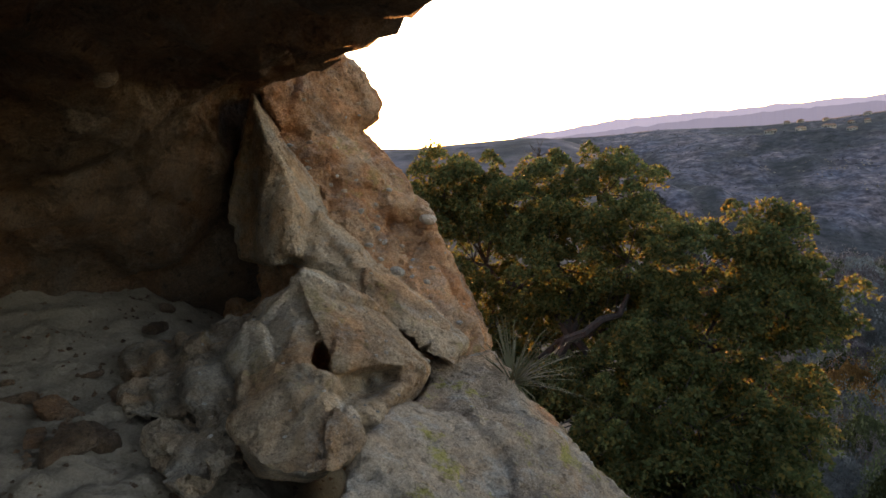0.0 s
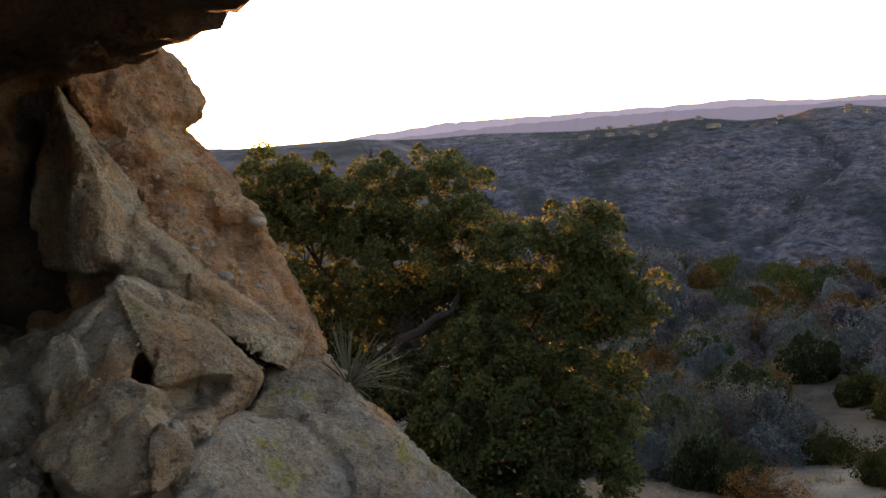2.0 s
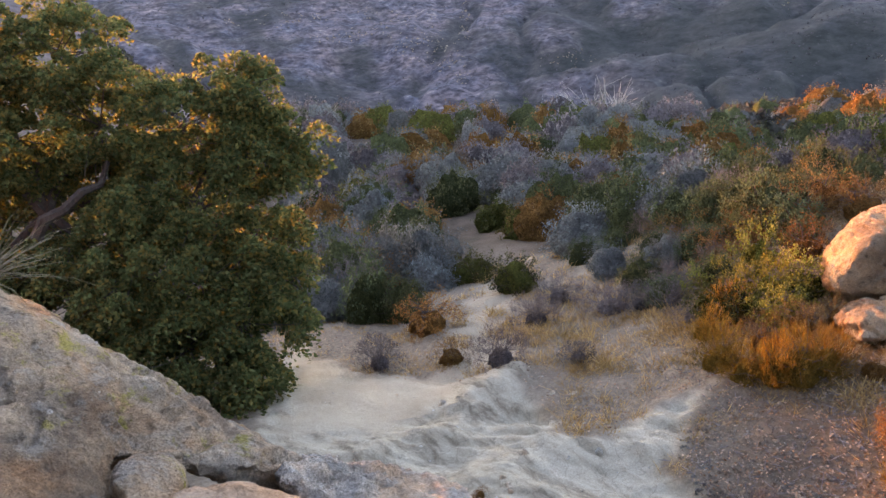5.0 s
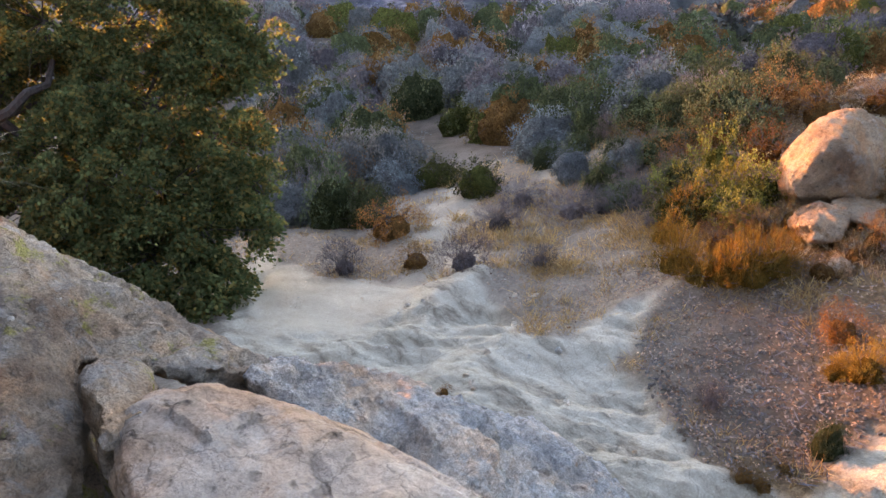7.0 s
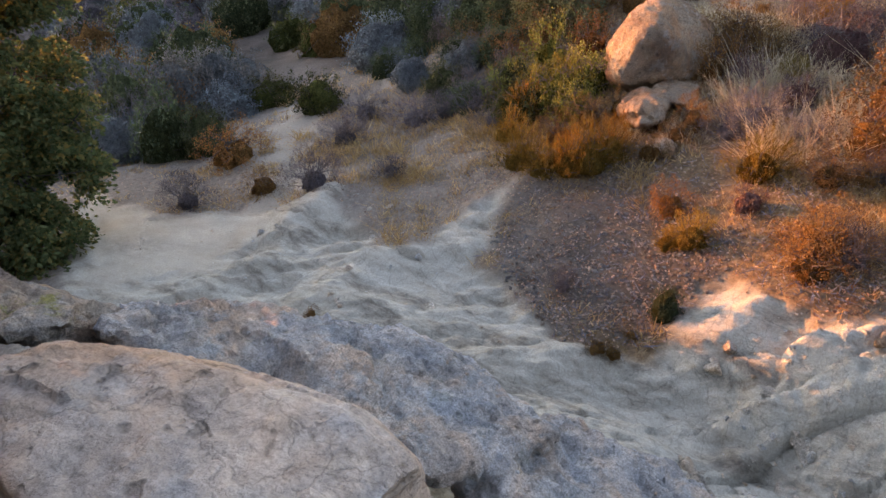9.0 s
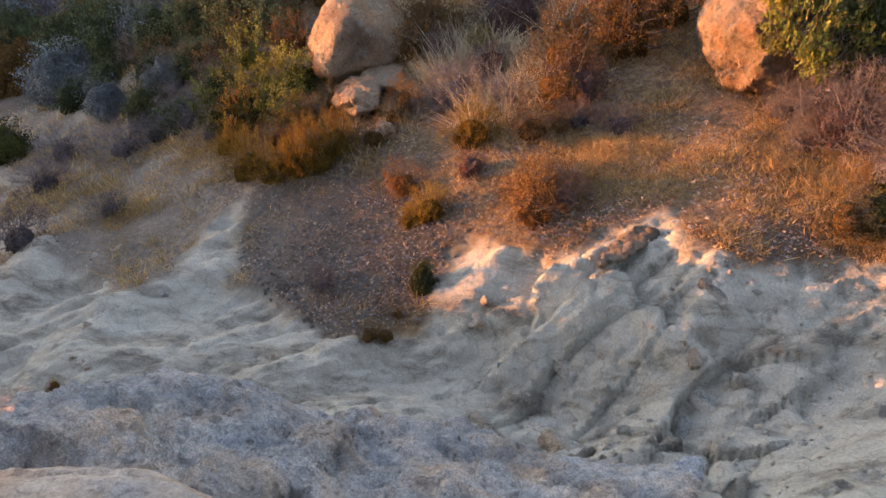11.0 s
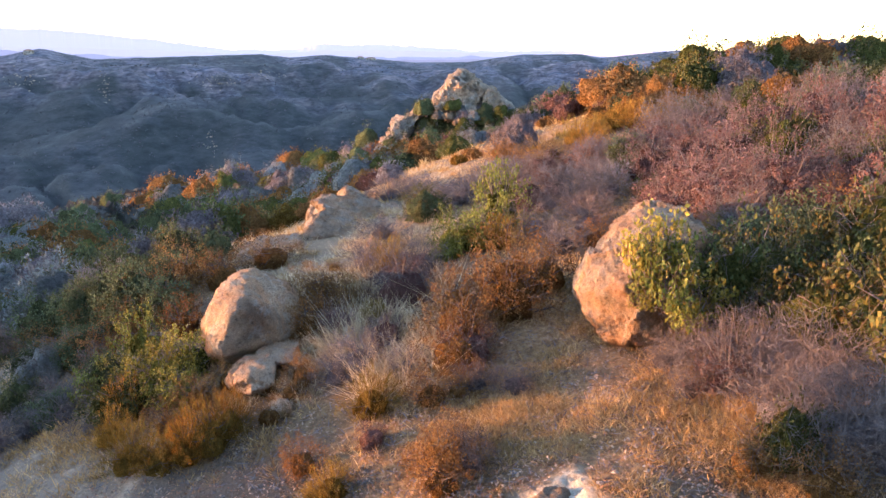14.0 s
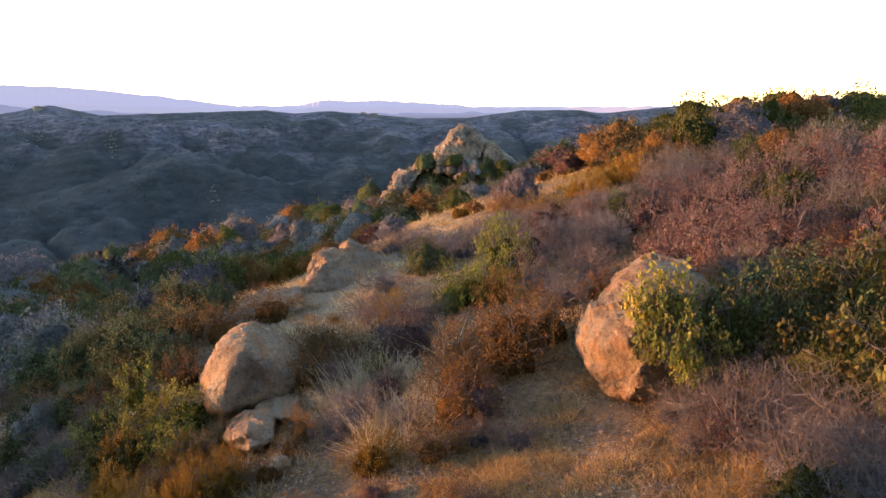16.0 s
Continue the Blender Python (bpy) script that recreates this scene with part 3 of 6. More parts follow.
    bumped(nt, bsdf, [(noise_of(nt, pos, 7, 8, 0.7), 0.7), (fine, 0.6), (grit, 0.4)], 0.03)
    return m


def build_ground():
    bearings = np.concatenate([np.arange(-44, 20, 0.6), np.arange(20, 124, 0.4), np.arange(124, 132, 0.6), np.arange(132, 316, 4.0)])
    radii = np.concatenate([np.exp(np.concatenate([np.arange(math.log(0.15), math.log(0.6), 0.08), np.arange(math.log(0.6), math.log(1.9), 0.016), np.arange(math.log(1.9), math.log(4.6), 0.0062), np.arange(math.log(4.6), math.log(8), 0.0105)])), np.exp(np.arange(math.log(8), math.log(70), 0.022)),
                            np.exp(np.arange(math.log(70), math.log(4600), 0.027))])
    nb, nr = len(bearings), len(radii)
    B, Rr = np.meshgrid(np.radians(bearings), radii, indexing="ij")
    x, y = (Rr * np.sin(B)).ravel(), (Rr * np.cos(B)).ravel()
    z = height(x, y)
    v = np.stack([x, y, z], axis=1)
    v = np.vstack([v, [[0, 0, z[::nr].mean()]]])
    i = np.arange(nb)[:, None] * nr + np.arange(nr - 1)[None, :]
    k = ((np.arange(nb) + 1) % nb)[:, None] * nr + np.arange(nr - 1)[None, :]
    quads = np.stack([i, k, k + 1, i + 1], axis=2).reshape(-1, 4)[:, ::-1]
    hub = [(int(((a + 1) % nb) * nr), int(a * nr), nb * nr) for a in range(nb)]
    mesh = bpy.data.meshes.new("ground")
    mesh.from_pydata(v.tolist(), [], quads.tolist() + hub)
    mesh.polygons.foreach_set("use_smooth", [True] * len(mesh.polygons))
    xx, yy = v[:, 0], v[:, 1]
    b, r = polar(xx, yy)
    b = (b + 90) % 360 - 90
    p = flat(xx, yy)
    rough = fbm(p, 1.2, 4, 0.6)
    shares = {
        "rock": rock_share(xx, yy),
        "sand": np.clip(np.maximum(sand_share(xx, yy) * 0.9, trail_share(xx, yy) * 0.6) + smoothstep(0, -12, b) * smoothstep(6, 4, r) * 0.3 + 0.35 * smoothstep(70, 75, b) * smoothstep(92, 86, b) * smoothstep(5.5, 7, r) * smoothstep(15, 12, r) * (0.6 + rough), 0, 1),
        "dirt": np.maximum(smoothstep(12, 8, r + 2.5 * rough) * smoothstep(80, 62, b) * (0.5 + 0.5 * smoothstep(-14, -4, b)) * (1 - 0.6 * gravel_share(xx, yy)), 0.0),
        "litter": np.clip(smoothstep(58, 72, b + 10 * rough) * smoothstep(22, 15, r) * (0.75 + 0.8 * rough) * (1 - 0.6 * smoothstep(106, 116, b)), 0, 1) * (1 - gravel_share(xx, yy)),
        # woods on low ground; ravine beds darken too, to bring out the folds
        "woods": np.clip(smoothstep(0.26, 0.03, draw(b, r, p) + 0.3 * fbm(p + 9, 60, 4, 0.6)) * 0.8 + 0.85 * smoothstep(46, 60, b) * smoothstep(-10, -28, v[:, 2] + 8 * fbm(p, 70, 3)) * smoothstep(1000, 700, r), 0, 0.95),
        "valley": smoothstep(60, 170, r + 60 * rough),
    }
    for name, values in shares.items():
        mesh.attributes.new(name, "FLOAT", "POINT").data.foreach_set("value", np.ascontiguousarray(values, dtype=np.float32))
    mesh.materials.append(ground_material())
    return tagged(new("ground", mesh), "dry hillside, pale eroded rock gully and scrub valley", "ground", kind="structure")


build_ground()


def far_range(name, distance, profile, colour, glow, label):
    """A distant range far beyond the valley; evening haze painted into colour and glow."""
    pb, pe = np.array(profile).T
    bs = np.arange(pb[0], pb[-1], 0.15)
    e = np.interp(bs, pb, pe)
    wob = fbm(flat(bs, bs * 0 + distance), 1.6, 5, 0.6) * 0.16
    top = distance * np.tan(np.radians(e + wob))
    verts, faces = [], []
    for k, bb in enumerate(bs):
        x, y = plan(bb, 1)
        for s, zz in ((1.0, -260), (1.0 + 0.02, top[k] * 0.4 - 60), (1.04, top[k] * 1.04), (1.07, -260)):
            verts.append((x * distance * s, y * distance * s, zz))
        if k:
            o = 4 * (k - 1)
            faces += [(o + j, o + j + 1, o + 5 + j, o + 4 + j) for j in range(3)]
    mesh = bpy.data.meshes.new(name)
    mesh.from_pydata(verts, [], faces)
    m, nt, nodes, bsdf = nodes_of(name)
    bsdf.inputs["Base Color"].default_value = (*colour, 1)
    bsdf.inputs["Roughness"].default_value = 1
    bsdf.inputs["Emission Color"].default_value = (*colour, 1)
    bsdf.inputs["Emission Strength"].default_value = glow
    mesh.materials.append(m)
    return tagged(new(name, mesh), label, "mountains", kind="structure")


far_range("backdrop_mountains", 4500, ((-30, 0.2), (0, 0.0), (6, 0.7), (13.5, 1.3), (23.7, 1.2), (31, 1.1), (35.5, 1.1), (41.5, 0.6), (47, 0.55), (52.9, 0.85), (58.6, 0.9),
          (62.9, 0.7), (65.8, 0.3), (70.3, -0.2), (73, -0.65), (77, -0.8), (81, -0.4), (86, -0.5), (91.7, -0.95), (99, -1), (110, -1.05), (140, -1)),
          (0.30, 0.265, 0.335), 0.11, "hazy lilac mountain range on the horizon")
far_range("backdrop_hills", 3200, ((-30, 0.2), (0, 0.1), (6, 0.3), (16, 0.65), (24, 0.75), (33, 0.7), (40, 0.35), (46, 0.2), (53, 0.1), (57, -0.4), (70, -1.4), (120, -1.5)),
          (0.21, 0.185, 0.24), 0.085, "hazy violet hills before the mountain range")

# ---- rocks: blocks of stone fused and weathered into one mass each ----
def hull_into(bm, points):
    made = [bm.verts.new(p) for p in points]
    out = bmesh.ops.convex_hull(bm, input=made)
    gone = {g for g in out["geom_interior"] + out["geom_unused"] if isinstance(g, bmesh.types.BMVert) and g.is_valid}
    if gone:
        bmesh.ops.delete(bm, geom=list(gone), context="VERTS")


def wedge(depth, *points, lift=0.0):
    """A block: its face as (bearing, tilt, distance), carried back by depth."""
    face = [at(*p) for p in points]
    back = [v + v.normalized() * depth + Vector((0, 0, lift)) for v in face]
    return face + back


def lump(centre, radii, turn=0, seed=0, n=26, lean=0):
    """A rounded block of corner points about a centre."""
    rng = np.random.RandomState(seed)
    d = rng.normal(size=(n, 3))
    d /= np.linalg.norm(d, axis=1)[:, None]
    d *= rng.uniform(0.86, 1.0, (n, 1))
    spin = pose(*centre, lean, 0, turn)
    return [spin @ Vector((a * radii[0], b * radii[1], c * radii[2])) for a, b, c in d]


def rock(name, blocks, voxel, material, label, rough=(0.05, 0.015), size=0.5, soft=4, bedding=0.0, cracks=0.0, tilt=20, category="rock", group="", dents=(), chip=0.0, grain=(1, 1, 1), split=0.9):
    bm = bmesh.new()
    for pts in blocks:
        hull_into(bm, pts)
    raw = bpy.data.meshes.new(name)
    bm.to_mesh(raw)
    bm.free()
    temp = bpy.data.objects.new("temporary", raw)
    scene.collection.objects.link(temp)
    mod = temp.modifiers.new("fuse", "REMESH")
    mod.mode, mod.voxel_size = "VOXEL", voxel
    sm = temp.modifiers.new("wear", "SMOOTH")
    sm.factor, sm.iterations = 0.5, soft
    dg = bpy.context.evaluated_depsgraph_get()
    mesh = bpy.data.meshes.new_from_object(temp.evaluated_get(dg))
    bpy.data.objects.remove(temp)
    bpy.data.meshes.remove(raw)
    mesh.name = name
    n = len(mesh.vertices)
    co, no = np.empty(n * 3), np.empty(n * 3)
    mesh.vertices.foreach_get("co", co)
    mesh.vertices.foreach_get("normal", no)
    co, no = co.reshape(-1, 3), no.reshape(-1, 3)
    big = fbm(co + 3.1, size, 4, 0.55)
    crag = np.abs(fbm(co + 9.7, size * 0.45, 4, 0.6))
    push = rough[0] * (big * 1.2 - crag * 1.3 + 0.3) + rough[1] * fbm(co, size * 0.12, 4, 0.65)
    if cracks:
        line = fbm(co * np.array([1, 1, 1.6]) + 50, size * 1.3, 4, 0.6)
        push = push - cracks * np.exp(-((line / 0.035) ** 2))
    if bedding:
        a = radians(tilt)
        layer = (co[:, 2] * math.cos(a) + co[:, 0] * math.sin(a)) / size * 3 + 0.8 * big
        push = push + bedding * (np.abs((layer % 1.0) - 0.5) - 0.25)
    if chip:
        facet, joint = chips(co + 0.3, size * split, grain)
        small, crease = chips(co + 7.3, size * split * 0.37, grain)
        push = push + chip * (facet - 0.16 * np.exp(-((joint / 0.05) ** 2))) + chip * 0.33 * (small - 0.12 * np.exp(-((crease / 0.06) ** 2)))
    for b, e, wide, deep in dents:
        way = np.array(at(b, e, 1))
        off = np.degrees(np.arccos(np.clip(co @ way / np.linalg.norm(co, axis=1), -1, 1)))
        front = (no @ way) < 0.2
        co = co + np.where(front, deep * np.exp(-((off / wide) ** 4)), 0)[:, None] * way
    co = co + no * push[:, None]
    mesh.vertices.foreach_set("co", co.ravel())
    mesh.polygons.foreach_set("use_smooth", [True] * len(mesh.polygons))
    mesh.set_sharp_from_angle(angle=radians(32))
    mesh.materials.clear()
    mesh.materials.append(material)
    mesh.update()
    return tagged(new(name, mesh), label, category, group)


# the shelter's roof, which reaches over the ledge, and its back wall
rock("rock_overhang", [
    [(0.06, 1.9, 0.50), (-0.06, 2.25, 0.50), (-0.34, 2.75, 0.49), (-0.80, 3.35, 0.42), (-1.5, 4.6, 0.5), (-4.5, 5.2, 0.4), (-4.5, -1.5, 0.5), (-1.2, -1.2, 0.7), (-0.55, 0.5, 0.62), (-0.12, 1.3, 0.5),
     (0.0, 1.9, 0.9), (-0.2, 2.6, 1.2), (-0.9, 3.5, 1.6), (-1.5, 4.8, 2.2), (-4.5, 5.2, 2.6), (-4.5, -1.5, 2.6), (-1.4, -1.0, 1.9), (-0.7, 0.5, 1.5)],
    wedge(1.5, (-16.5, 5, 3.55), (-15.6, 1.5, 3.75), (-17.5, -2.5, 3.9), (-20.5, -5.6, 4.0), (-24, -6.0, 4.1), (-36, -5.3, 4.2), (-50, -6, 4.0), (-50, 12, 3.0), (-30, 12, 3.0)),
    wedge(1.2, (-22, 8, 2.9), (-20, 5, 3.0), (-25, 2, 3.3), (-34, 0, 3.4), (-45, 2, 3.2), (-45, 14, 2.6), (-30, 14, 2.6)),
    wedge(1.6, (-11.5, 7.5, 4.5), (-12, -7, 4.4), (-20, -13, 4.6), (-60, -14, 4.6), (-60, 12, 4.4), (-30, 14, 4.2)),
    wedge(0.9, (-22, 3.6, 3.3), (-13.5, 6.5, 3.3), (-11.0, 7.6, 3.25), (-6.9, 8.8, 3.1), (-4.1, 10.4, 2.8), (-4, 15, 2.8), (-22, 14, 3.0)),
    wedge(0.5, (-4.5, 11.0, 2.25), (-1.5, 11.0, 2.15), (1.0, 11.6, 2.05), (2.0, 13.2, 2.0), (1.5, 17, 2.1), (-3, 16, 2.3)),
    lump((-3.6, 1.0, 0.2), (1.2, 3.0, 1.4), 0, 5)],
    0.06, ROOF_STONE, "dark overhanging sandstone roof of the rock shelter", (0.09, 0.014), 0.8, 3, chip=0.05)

# the buttress beyond: nose, main face, pale spur and the rib that runs down to the ledge
rock("rock_buttress", [
    wedge(1.3, (-13, 6.8, 4.3), (-7.2, 8.7, 4.6), (-5.3, 7.0, 4.7), (-4.0, 4.3, 4.7), (-4.3, 3.3, 4.7), (-6, 2.2, 4.6), (-11, 3, 4.3)),
    wedge(1.2, (-14, 8.6, 4.7), (-8.2, 9.0, 4.9), (-6.6, 6.5, 5.0), (-14, 4, 4.6)),
    wedge(1.6, (-12.5, 5.5, 4.3), (-5.6, 2.6, 4.75), (-4.9, 1.6, 4.75), (-2.7, -1.6, 4.5), (-0.8, -5.4, 4.2), (-7, -4, 4.1), (-11, 0, 4.1)),
    wedge(1.5, (-3.0, -1.8, 4.6), (-0.8, -5.4, 4.35), (0.4, -9.0, 4.15), (0.7, -11.5, 4.0), (2.9, -15.2, 3.7), (1.2, -17.5, 3.5), (-3.5, -15, 3.6), (-8.2, -9, 3.9), (-9, -4, 4.15)),
    wedge(1.0, (-15.4, -1, 4.4), (-9, -1, 4.6), (-8, -14, 4.2), (-14.5, -12, 4.1)),
    wedge(0.9, (-14, 1, 4.1), (-7, 0, 4.2), (-3, -8, 3.9), (-6, -12, 3.5), (-13, -9.5, 3.6)),
    [(-2.2, 4.4, -2.6), (0.1, 3.6, -2.6), (0.2, 5.0, -3.4), (-2.5, 6.0, -3.4), (-2.4, 4.4, -0.5), (-0.2, 3.9, -1.0), (-0.4, 4.9, -1.0), (-2.4, 5.8, -0.4)]],
    0.026, SANDSTONE, "tall pebbly sandstone buttress with a jutting nose", (0.035, 0.020), 0.5, 1, 0.022, 0.016, 35, chip=0.036, grain=(1.5, 1, 0.7), split=0.9,
    dents=((-9.9, -2.6, 0.55, 0.22), (-8.6, -1.6, 0.9, 0.08), (-11.0, 2.6, 1.1, 0.07), (-6.0, 5.2, 1.0, 0.05), (-5.4, -5.0, 1.3, 0.05)))

# the pale spur on its flank and the rib that runs down from it
rock("rock_spur", [
    wedge(1.0, (-13.4, 6.2, 3.85), (-13.0, 3.5, 3.55), (-11.8, 0.0, 3.42), (-11.6, -6.8, 3.24), (-14.0, -7.0, 3.4), (-16.0, -6.4, 3.8), (-16.0, -2.0, 3.95), (-14.6, 2.5, 3.95), (-9.7, -1.6, 3.78), (-9.4, -5.2, 3.6)),
    wedge(0.8, (-12.4, -1.0, 3.75), (-12.4, -6.4, 3.35), (-8.4, -4.8, 3.55), (-3.8, -10.0, 3.34), (1.2, -15.0, 3.2), (0.2, -17.0, 2.98), (-2.7, -15.2, 3.0), (-7.0, -9.8, 3.14), (-9.8, -7.0, 3.22), (-6.2, -8.6, 3.18))],
    0.02, SPUR_STONE, "pale ridged sandstone spur on the flank of the buttress", (0.014, 0.008), 0.4, 1, 0.012, 0.010, 35, chip=0.030, grain=(1.5, 1, 0.6), split=1.0)

# the broken ledge before it
rock("rock_ledge", [
    wedge(0.7, (-12.4, -8.6, 2.76), (-11.3, -7.7, 2.8), (-10.2, -8.2, 2.82), (-8.4, -9.7, 2.86), (-6.4, -11.6, 2.88), (-4.4, -14.2, 2.86), (-2.4, -17.0, 2.82), (-4.2, -16.4, 2.6), (-7.0, -15.6, 2.47), (-9.6, -15.8, 2.42), (-10.6, -13.0, 2.52), (-11.4, -10, 2.66)),
    wedge(0.6, (-12.6, -9.2, 2.78), (-14.0, -10.0, 2.86), (-16.0, -11.4, 2.78), (-17.8, -14.0, 2.62), (-16.4, -16.6, 2.44), (-12.6, -16.6, 2.34), (-10.9, -13.6, 2.52)),
    wedge(0.5, (-17.0, -15.4, 2.42), (-13.2, -15.2, 2.32), (-10.2, -16.8, 2.3), (-8.7, -19.2, 2.2), (-8.1, -21.6, 2.12), (-9.6, -23.0, 2.06), (-13.0, -23.4, 2.02), (-16.5, -22.3, 2.08), (-18, -19, 2.24)),
    wedge(0.6, (-10.2, -15.6, 2.5), (-2.8, -16.9, 2.72), (-3.8, -18.4, 2.68), (-8.4, -21.2, 2.32), (-10.0, -18.2, 2.4)),
    wedge(0.35, (-13.2, -18.2, 2.2), (-11.0, -17.8, 2.18), (-9.4, -20.0, 2.1), (-10.4, -21.6, 2.04), (-13.6, -20.8, 2.08))],
    0.013, SPUR_STONE, "jagged broken sandstone ledge rising to a point", (0.006, 0.005), 0.3, 0, 0.007, 0.004, -30, chip=0.036, grain=(1.2, 1, 0.8), split=1.35,
    dents=((-8.3, -17.7, 1.35, 0.14), (-6.7, -17.3, 1.1, 0.12), (-5.4, -17.1, 0.75, 0.08)))

rock("low_ledge", [
    wedge(0.5, (-21.0, -12.0, 3.0), (-17.6, -11.6, 2.95), (-14.6, -11.0, 2.95), (-14.0, -17.0, 2.45), (-16.5, -19.4, 2.3), (-19.6, -19.8, 2.3), (-21.4, -16.4, 2.5)),
    wedge(0.4, (-25.0, -12.2, 3.15), (-21.0, -11.6, 3.1), (-19.0, -14.0, 2.75), (-21.0, -17.2, 2.55), (-25.0, -16.6, 2.7)),
    wedge(0.3, (-24.0, -18.5, 2.4), (-19.5, -18.0, 2.4), (-18.0, -21.0, 2.2), (-22.0, -23.0, 2.15))],
    0.016, DUST_STONE, "dusty crumbling rock at the foot of the broken ledge", (0.010, 0.008), 0.3, 0, 0.012, 0.006, -20, chip=0.050, grain=(1.2, 1, 1.2), split=0.8)

# the sloping shoulder under it, which falls away beside the tree
rock("rock_shoulder", [
    wedge(0.55, (-8.4, -21.6, 2.2), (-2.5, -17.9, 2.9), (0.2, -17.4, 3.2), (4.2, -18.8, 3.15), (8.4, -22.4, 2.85), (11.4, -27.2, 2.6), (10.4, -31.0, 2.4), (7.2, -35.5, 2.1), (5.6, -41, 1.85), (2, -45, 1.7), (-7, -38, 1.7), (-12, -28, 1.9)),
    wedge(0.5, (4.0, -18.9, 3.1), (8.2, -22.5, 2.85), (11.2, -27.2, 2.6), (14.6, -30.6, 2.7), (19.0, -33.9, 2.5), (26, -38.0, 2.35), (24, -38.9, 2.4), (17, -35.6, 2.55), (10.5, -33.2, 2.3)),
    wedge(0.5, (-3.2, -16.7, 3.02), (0.6, -16.5, 3.3), (3.2, -15.9, 3.5), (4.6, -18.2, 3.25), (0.0, -18.2, 3.0)),
    [(-0.5, 1.0, -1.25), (0.05, 1.2, -1.4), (-0.4, 2.6, -1.2), (0.2, 2.6, -1.4), (-0.6, 1.0, -2.3), (0.05, 1.0, -2.4), (-0.5, 3.2, -2.6), (0.7, 2.7, -2.6)]],
    0.02, PALE_STONE, "smooth sandstone shoulder with grey and yellow lichen", (0.024, 0.010), 0.45, 1, 0.012, 0.012, 15, chip=0.024, grain=(0.8, 0.8, 1.4), split=0.9)

rock("rock_slab", [
    wedge(0.4, (11.5, -37.6, 1.75), (14, -36.8, 1.85), (19.2, -37.4, 1.8), (26.0, -40.4, 1.72), (35, -44.6, 1.6), (45.5, -49.2, 1.52), (52, -54, 1.45), (40, -58, 1.3), (20, -56, 1.3), (9.5, -48, 1.45), (9.6, -41, 1.6)),
    [(0.15, 0.7, -1.25), (0.75, 0.6, -1.3), (0.2, 1.35, -1.15), (0.2, 0.5, -2.2), (0.95, 0.5, -2.3), (0.3, 1.5, -2.2), (0.95, 1.0, -2.3)]],
    0.014, SLAB_STONE, "rounded pinkish sandstone block in front of the ledge", (0.018, 0.005), 0.6, 8, 0.004, 0.006, 10, chip=0.007, grain=(0.8, 0.8, 1.3))

rock("rock_slab", [
    wedge(0.4, (9.2, -34.4, 1.8), (10.6, -33.6, 1.9), (13.4, -34.4, 1.95), (14.2, -36.4, 1.85), (11.0, -38.5, 1.7), (9.2, -39, 1.65)),
    [(0.2, 1.4, -1.2), (0.4, 1.35, -1.2), (0.2, 1.3, -2.2), (0.5, 1.3, -2.2), (0.3, 1.6, -2.2), (0.25, 1.5, -1.2)]],
    0.022, PALE_STONE, "small cracked sandstone block wedged beside the ledge", (0.03, 0.008), 0.3, 3, chip=0.02)

rock("rock_shelf", [
    wedge(0.55, (22.5, -37.6, 2.15), (26.5, -37.2, 2.4), (38, -40.4, 2.5), (50.5, -43.4, 2.5), (60, -47.5, 2.45), (69, -51.2, 2.35), (62, -54.5, 2.1), (51, -54.5, 1.9), (38, -49, 1.9), (28, -43, 2.0)),
    wedge(0.45, (56, -53.6, 2.15), (61.5, -53.2, 2.3), (73, -55, 2.35), (90, -55.6, 2.3), (100, -54.2, 2.3), (111, -50.4, 2.35), (114, -57, 1.9), (90, -64, 1.9), (65, -64, 1.9)),
    wedge(0.4, (58, -50.5, 2.45), (70, -50.0, 2.5), (80, -51.5, 2.5), (92, -53.4, 2.5), (90, -57, 2.3), (65, -56, 2.2))],
    0.02, BLUE_STONE, "low lichened grey rock shelf above the gully", (0.045, 0.014), 0.35, 2, 0.025, 0.016, 25, chip=0.018, grain=(0.7, 0.9, 1.3))


def boulder(name, centre, radii, turn, seed, label, lean=0, material=None, voxel=0.035, extra=()):
    return rock(name, [lump(centre, radii, turn, seed, 30, lean), *extra], voxel, material or HILL_STONE, label, (0.03, 0.010), 0.4, 2, chip=0.03)


def on_hill(bearing, tilt, radii, turn, seed, label, sink=0.35, lean=0, voxel=0.035):
    radii = tuple(v * 0.88 for v in radii)
    x, y, z = sight(bearing, tilt)
    return boulder("boulder", (x, y, z + radii[2] * (1 - 2 * sink)), radii, turn, seed, label, lean, None, voxel)


# boulders of the lit hillside
rock("boulder", [wedge(0.7, (69.9, -21.2, 6.3), (70.6, -19.5, 6.35), (72.0, -18.0, 6.45), (74.0, -17.2, 6.55), (75.5, -18.3, 6.6), (76.4, -20.4, 6.5), (75.5, -22.6, 6.3), (73.9, -23.5, 6.2), (71.6, -23.9, 6.15), (70.1, -22.7, 6.2), (72.3, -20.6, 6.02), (74.4, -20.4, 6.12), (73.4, -18.8, 6.2), (72.9, -17.45, 6.55), (75.0, -17.6, 6.65), (71.2, -18.7, 6.4), (70.5, -23.7, 6.1), (76.6, -22.9, 6.3), (78.0, -20.5, 6.7), (77.0, -18.8, 6.8)),
                 wedge(0.6, (69.7, -21.0, 6.4), (70.0, -23.6, 6.32), (72.4, -24.6, 6.28), (76.2, -23.8, 6.3), (77.6, -21.0, 6.6))],
     0.025, HILL_STONE, "tall domed sandstone boulder on the sunlit hillside", (0.03, 0.010), 0.6, 14, 0, 0.006, chip=0.009)
